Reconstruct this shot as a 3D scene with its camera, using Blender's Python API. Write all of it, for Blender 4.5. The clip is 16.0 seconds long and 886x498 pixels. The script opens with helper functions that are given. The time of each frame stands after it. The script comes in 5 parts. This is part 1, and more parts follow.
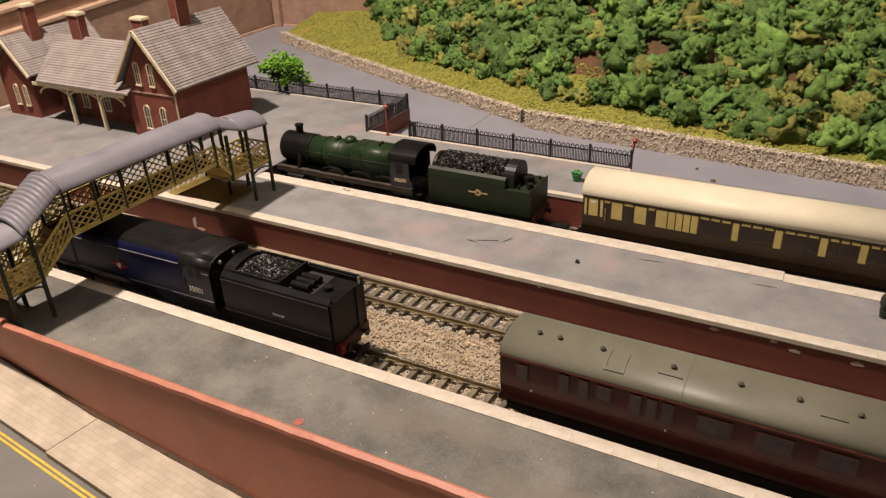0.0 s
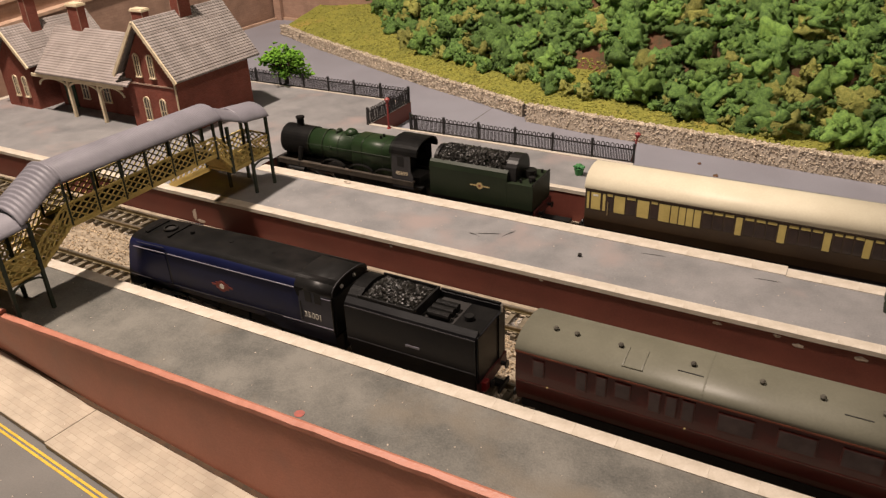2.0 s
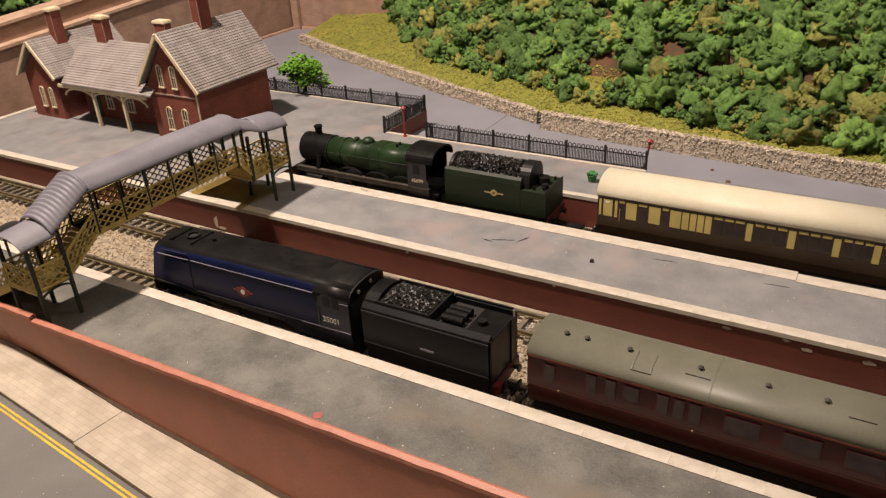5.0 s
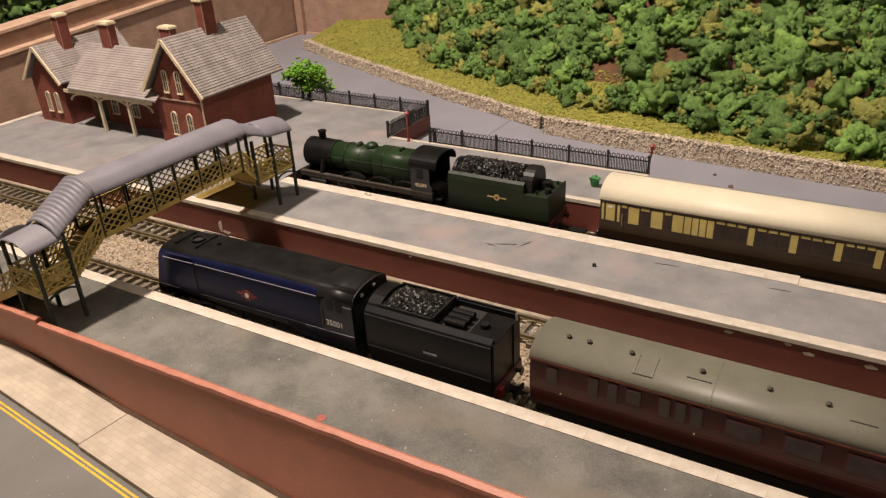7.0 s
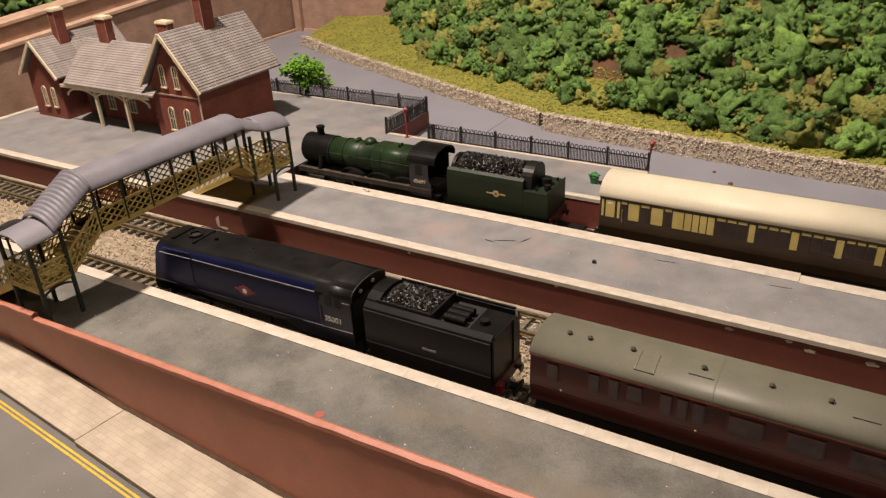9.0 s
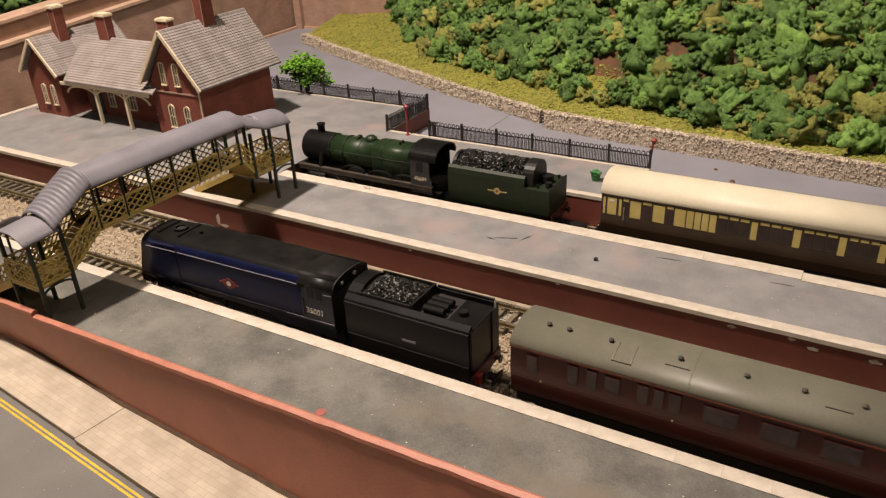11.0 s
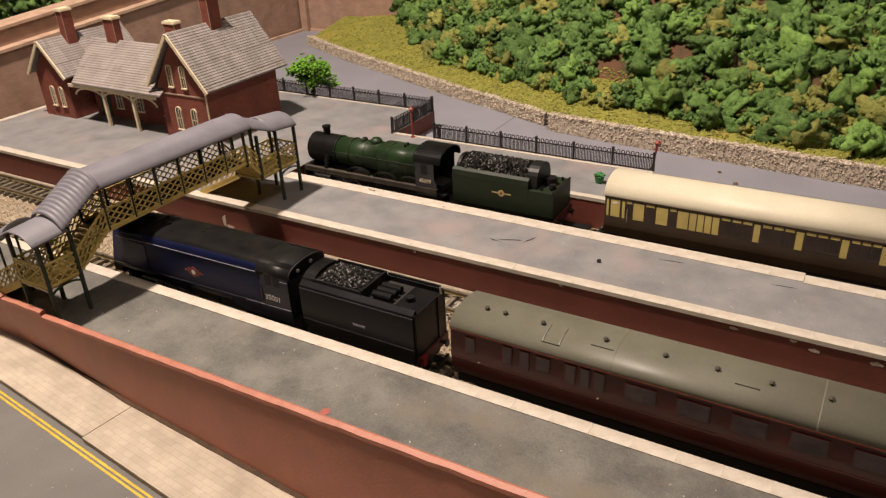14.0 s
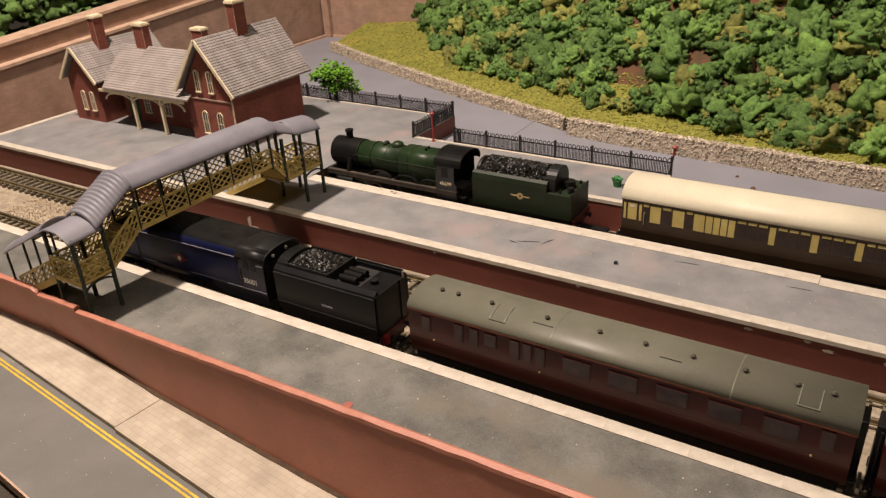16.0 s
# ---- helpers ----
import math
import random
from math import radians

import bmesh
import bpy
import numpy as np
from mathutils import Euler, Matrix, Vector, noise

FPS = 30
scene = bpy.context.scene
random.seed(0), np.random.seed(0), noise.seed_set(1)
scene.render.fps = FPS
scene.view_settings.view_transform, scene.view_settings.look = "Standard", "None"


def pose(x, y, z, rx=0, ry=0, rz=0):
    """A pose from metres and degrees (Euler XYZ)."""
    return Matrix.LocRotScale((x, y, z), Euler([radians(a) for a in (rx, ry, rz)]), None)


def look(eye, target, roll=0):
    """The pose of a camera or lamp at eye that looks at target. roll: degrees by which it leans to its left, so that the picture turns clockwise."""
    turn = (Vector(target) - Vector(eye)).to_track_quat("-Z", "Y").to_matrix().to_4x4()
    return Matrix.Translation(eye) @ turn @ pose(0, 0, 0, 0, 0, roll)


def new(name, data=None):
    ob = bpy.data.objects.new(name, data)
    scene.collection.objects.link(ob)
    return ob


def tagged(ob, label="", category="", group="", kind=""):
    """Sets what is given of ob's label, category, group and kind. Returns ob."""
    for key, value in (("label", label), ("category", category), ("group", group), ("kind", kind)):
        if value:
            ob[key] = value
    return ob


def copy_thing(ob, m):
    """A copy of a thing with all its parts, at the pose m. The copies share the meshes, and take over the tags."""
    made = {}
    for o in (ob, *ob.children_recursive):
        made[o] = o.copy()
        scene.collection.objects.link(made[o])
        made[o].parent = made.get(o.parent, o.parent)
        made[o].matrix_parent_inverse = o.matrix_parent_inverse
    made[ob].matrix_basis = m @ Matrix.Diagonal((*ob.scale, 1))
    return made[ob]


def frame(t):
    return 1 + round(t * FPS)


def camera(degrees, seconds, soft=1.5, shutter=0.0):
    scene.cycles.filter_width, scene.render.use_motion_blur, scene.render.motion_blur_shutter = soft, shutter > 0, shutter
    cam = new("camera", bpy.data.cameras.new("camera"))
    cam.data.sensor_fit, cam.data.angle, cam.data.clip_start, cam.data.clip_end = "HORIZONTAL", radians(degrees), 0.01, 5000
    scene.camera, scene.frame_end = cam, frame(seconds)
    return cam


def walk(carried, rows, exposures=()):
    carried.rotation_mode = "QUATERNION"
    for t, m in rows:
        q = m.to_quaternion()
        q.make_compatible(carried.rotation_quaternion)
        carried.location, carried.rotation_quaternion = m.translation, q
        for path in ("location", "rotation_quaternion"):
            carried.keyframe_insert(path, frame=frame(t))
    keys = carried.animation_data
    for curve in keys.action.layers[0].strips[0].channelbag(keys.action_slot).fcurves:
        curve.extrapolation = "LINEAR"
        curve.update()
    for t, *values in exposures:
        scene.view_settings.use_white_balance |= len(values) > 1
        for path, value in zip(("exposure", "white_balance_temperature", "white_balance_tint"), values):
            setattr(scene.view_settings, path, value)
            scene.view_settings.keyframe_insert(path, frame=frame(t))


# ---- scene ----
# A model railway: every size below is in small units of U metres.
U = 0.0015
PATH = [
    (0, (170.04, -261.18, 196.02), (-48.64, 122.14, -39.02), -2.619),
    (0.5, (169.45, -260.86, 195.36), (-48.53, 122.72, -39.91), -2.455),
    (1, (168.79, -260.80, 194.48), (-48.78, 122.14, -42.19), -2.429),
    (1.5, (168.39, -260.93, 193.98), (-48.40, 122.67, -42.36), -2.208),
    (2, (168.31, -261.08, 193.57), (-49.19, 121.67, -43.48), -2.261),
    (2.5, (168.77, -261.71, 193.56), (-49.92, 121.07, -42.34), -2.276),
    (3, (169.75, -263.26, 194.34), (-51.18, 118.25, -41.54), -2.417),
    (3.5, (170.81, -264.53, 195.47), (-52.08, 116.17, -39.88), -2.568),
    (4, (171.46, -264.81, 196.52), (-53.31, 114.80, -38.80), -2.745),
    (6.5, (174.55, -268.57, 198.69), (-56.38, 109.98, -32.32), -3.220),
    (7, (174.04, -267.74, 198.32), (-56.74, 111.09, -32.41), -3.118),
    (7.5, (173.48, -267.21, 197.66), (-56.80, 111.71, -33.41), -3.015),
    (8, (173.03, -267.00, 196.92), (-56.56, 112.25, -34.29), -2.927),
    (8.5, (172.63, -267.05, 196.37), (-56.57, 112.05, -35.48), -2.885),
    (9, (172.25, -267.25, 196.47), (-56.41, 112.20, -35.32), -2.824),
    (11.5, (171.35, -266.66, 195.35), (-57.31, 112.20, -37.41), -2.829),
    (12, (172.31, -267.31, 196.19), (-56.77, 111.58, -36.11), -2.784),
    (12.5, (172.50, -267.64, 196.49), (-57.38, 110.57, -36.11), -2.894),
    (13, (172.76, -268.01, 196.76), (-57.62, 110.22, -35.34), -2.883),
    (13.5, (173.05, -268.33, 196.73), (-57.92, 109.73, -35.06), -2.879),
    (14, (173.18, -268.60, 196.61), (-58.64, 109.16, -34.81), -2.897),
    (14.5, (173.40, -269.46, 196.67), (-59.96, 107.60, -34.36), -2.896),
    (15, (173.99, -271.30, 196.77), (-62.06, 104.40, -33.73), -2.985),
    (15.5, (175.39, -273.72, 197.39), (-64.20, 100.34, -32.12), -3.134),
    (16, (177.46, -276.21, 198.57), (-65.84, 96.59, -29.09), -3.257),
]
def su(v):
    return tuple(c * U for c in v)


cam = camera(60.288, 16.0, soft=1.35)
walk(cam, [(t, look(su(eye), su(target), roll)) for t, eye, target, roll in PATH])

# ---- light: an unseen added room, one main ceiling lamp and two added fill lamps ----
world = bpy.data.worlds.new("room_air")
scene.world = world
world.use_nodes = True
world.node_tree.nodes["Background"].inputs[0].default_value = (1.0, 0.86, 0.74, 1)
world.node_tree.nodes["Background"].inputs[1].default_value = 0.005
scene.view_settings.exposure = 0.0


def area_lamp(x, y, z, size, watts, colour, aim):
    data = bpy.data.lights.new("area_lamp", "AREA")
    data.shape, data.size, data.energy, data.color = "DISK", size * U, watts, colour
    ob = new("area_lamp", data)
    ob.matrix_world = look(su((x, y, z)), su(aim))
    return ob


WARM = (1.0, 0.825, 0.70)
area_lamp(-275, -112, 880, 55, 34.5, WARM, (-100, 60, 0))
# Added soft fill over the hill and bay, no fixture known there.
area_lamp(420, 240, 950, 120, 5.5, WARM, (100, 260, 0))
# Added weak fill from the front, brightens upright faces such as the retaining wall.
area_lamp(150, -900, 930, 160, 3.2, WARM, (0, -60, 0))


# ---- materials ----
def nodes_of(name):
    m = bpy.data.materials.new(name)
    m.use_nodes = True
    return m, m.node_tree.nodes, m.node_tree.links, m.node_tree.nodes["Principled BSDF"]


def mat(name, a, b=None, rough=0.6, size=6.0, fine=0.8, bump=0.25, deep=0.4, metal=0.0, c=None, wear=0.5, each=0.0, spec=0.4, island=0.0):
    """Two colours mixed by coarse stains and fine grain; c: a third colour in sparse patches; each: change from piece to piece."""
    m, nd, ln, bsdf = nodes_of(name)
    b = b or tuple(x * 0.7 for x in a)
    co = nd.new("ShaderNodeTexCoord")
    n1, n2 = nd.new("ShaderNodeTexNoise"), nd.new("ShaderNodeTexNoise")
    n1.inputs["Scale"].default_value, n1.inputs["Detail"].default_value, n1.inputs["Roughness"].default_value = 1 / (size * U), 6, 0.6
    n2.inputs["Scale"].default_value, n2.inputs["Detail"].default_value = 1 / (fine * U), 3
    for n in (n1, n2):
        ln.new(co.outputs["Object"], n.inputs["Vector"])
    mean = nd.new("ShaderNodeMath")
    mean.operation = "MULTIPLY_ADD"
    ln.new(n2.outputs[0], mean.inputs[0])
    mean.inputs[1].default_value = 0.35
    ln.new(n1.outputs[0], mean.inputs[2])
    ramp = nd.new("ShaderNodeValToRGB")
    ramp.color_ramp.elements[0].position, ramp.color_ramp.elements[1].position = 0.67 - 0.25 * wear - 0.05, 0.67 + 0.25 * wear
    ramp.color_ramp.elements[0].color, ramp.color_ramp.elements[1].color = (*b, 1), (*a, 1)
    ln.new(mean.outputs[0], ramp.inputs[0])
    out = ramp.outputs[0]
    if c:
        n3 = nd.new("ShaderNodeTexNoise")
        n3.inputs["Scale"].default_value, n3.inputs["Detail"].default_value = 1 / (size * 1.7 * U), 7
        mp = nd.new("ShaderNodeMapping")
        mp.inputs["Location"].default_value = (3.1, 1.7, 0.4)
        ln.new(co.outputs["Object"], mp.inputs[0])
        ln.new(mp.outputs[0], n3.inputs["Vector"])
        r3 = nd.new("ShaderNodeValToRGB")
        r3.color_ramp.elements[0].position, r3.color_ramp.elements[1].position = 0.55, 0.70
        ln.new(n3.outputs[0], r3.inputs[0])
        mx = nd.new("ShaderNodeMix")
        mx.data_type = "RGBA"
        ln.new(r3.outputs[0], mx.inputs[0])
        ln.new(out, mx.inputs[6])
        mx.inputs[7].default_value = (*c, 1)
        out = mx.outputs[2]
    if each or island:
        hsv = nd.new("ShaderNodeHueSaturation")
        rnd = nd.new("ShaderNodeObjectInfo").outputs["Random"] if each else nd.new("ShaderNodeNewGeometry").outputs["Random Per Island"]
        amount = each or island
        mr = nd.new("ShaderNodeMapRange")
        mr.inputs["To Min"].default_value, mr.inputs["To Max"].default_value = 1 - amount, 1 + amount
        ln.new(rnd, mr.inputs[0])
        ln.new(mr.outputs[0], hsv.inputs["Value"])
        ln.new(out, hsv.inputs["Color"])
        out = hsv.outputs[0]
    ln.new(out, bsdf.inputs["Base Color"])
    bsdf.inputs["Metallic"].default_value = metal
    bsdf.inputs["Specular IOR Level"].default_value = spec
    rr = nd.new("ShaderNodeMapRange")
    rr.inputs["To Min"].default_value, rr.inputs["To Max"].default_value = max(rough - 0.12, 0.05), min(rough + 0.12, 1)
    ln.new(n1.outputs[0], rr.inputs[0])
    ln.new(rr.outputs[0], bsdf.inputs["Roughness"])
    if bump:
        bp = nd.new("ShaderNodeBump")
        bp.inputs["Strength"].default_value, bp.inputs["Distance"].default_value = bump, deep * U
        ln.new(n2.outputs[0], bp.inputs["Height"])
        ln.new(bp.outputs[0], bsdf.inputs["Normal"])
    return m


def courses(name, a, b, mortar, width, height, gap, rough=0.8, axis="xz", bump=0.5):
    """Printed courses of brick, slate or slab, laid on the faces by their own axes."""
    m, nd, ln, bsdf = nodes_of(name)
    co = nd.new("ShaderNodeTexCoord")
    sep, com = nd.new("ShaderNodeSeparateXYZ"), nd.new("ShaderNodeCombineXYZ")
    ln.new(co.outputs["Object"], sep.inputs[0])
    if axis == "xz":
        add = nd.new("ShaderNodeMath")
        ln.new(sep.outputs[0], add.inputs[0])
        ln.new(sep.outputs[1], add.inputs[1])
        ln.new(add.outputs[0], com.inputs[0])
        ln.new(sep.outputs[2], com.inputs[1])
    else:
        ln.new(sep.outputs["XYZ".index(axis[0].upper())], com.inputs[0])
        ln.new(sep.outputs["XYZ".index(axis[1].upper())], com.inputs[1])
    br = nd.new("ShaderNodeTexBrick")
    br.inputs["Scale"].default_value = 1 / U
    br.inputs["Brick Width"].default_value, br.inputs["Row Height"].default_value = width, height
    br.inputs["Mortar Size"].default_value = gap
    br.inputs["Mortar Smooth"].default_value = 0.3
    br.inputs["Color1"].default_value, br.inputs["Color2"].default_value, br.inputs["Mortar"].default_value = (*a, 1), (*b, 1), (*mortar, 1)
    ln.new(com.outputs[0], br.inputs["Vector"])
    n1 = nd.new("ShaderNodeTexNoise")
    n1.inputs["Scale"].default_value, n1.inputs["Detail"].default_value = 1 / (14 * U), 6
    ln.new(co.outputs["Object"], n1.inputs["Vector"])
    mr = nd.new("ShaderNodeMapRange")
    mr.inputs["To Min"].default_value, mr.inputs["To Max"].default_value = 0.6, 1.35
    ln.new(n1.outputs[0], mr.inputs[0])
    hsv = nd.new("ShaderNodeHueSaturation")
    ln.new(br.outputs["Color"], hsv.inputs["Color"])
    ln.new(mr.outputs[0], hsv.inputs["Value"])
    ln.new(hsv.outputs[0], bsdf.inputs["Base Color"])
    bsdf.inputs["Roughness"].default_value = rough
    bsdf.inputs["Specular IOR Level"].default_value = 0.3
    bp = nd.new("ShaderNodeBump")
    bp.inputs["Strength"].default_value, bp.inputs["Distance"].default_value, bp.invert = bump, 0.3 * U, True
    ln.new(br.outputs["Fac"], bp.inputs["Height"])
    ln.new(bp.outputs[0], bsdf.inputs["Normal"])
    return m


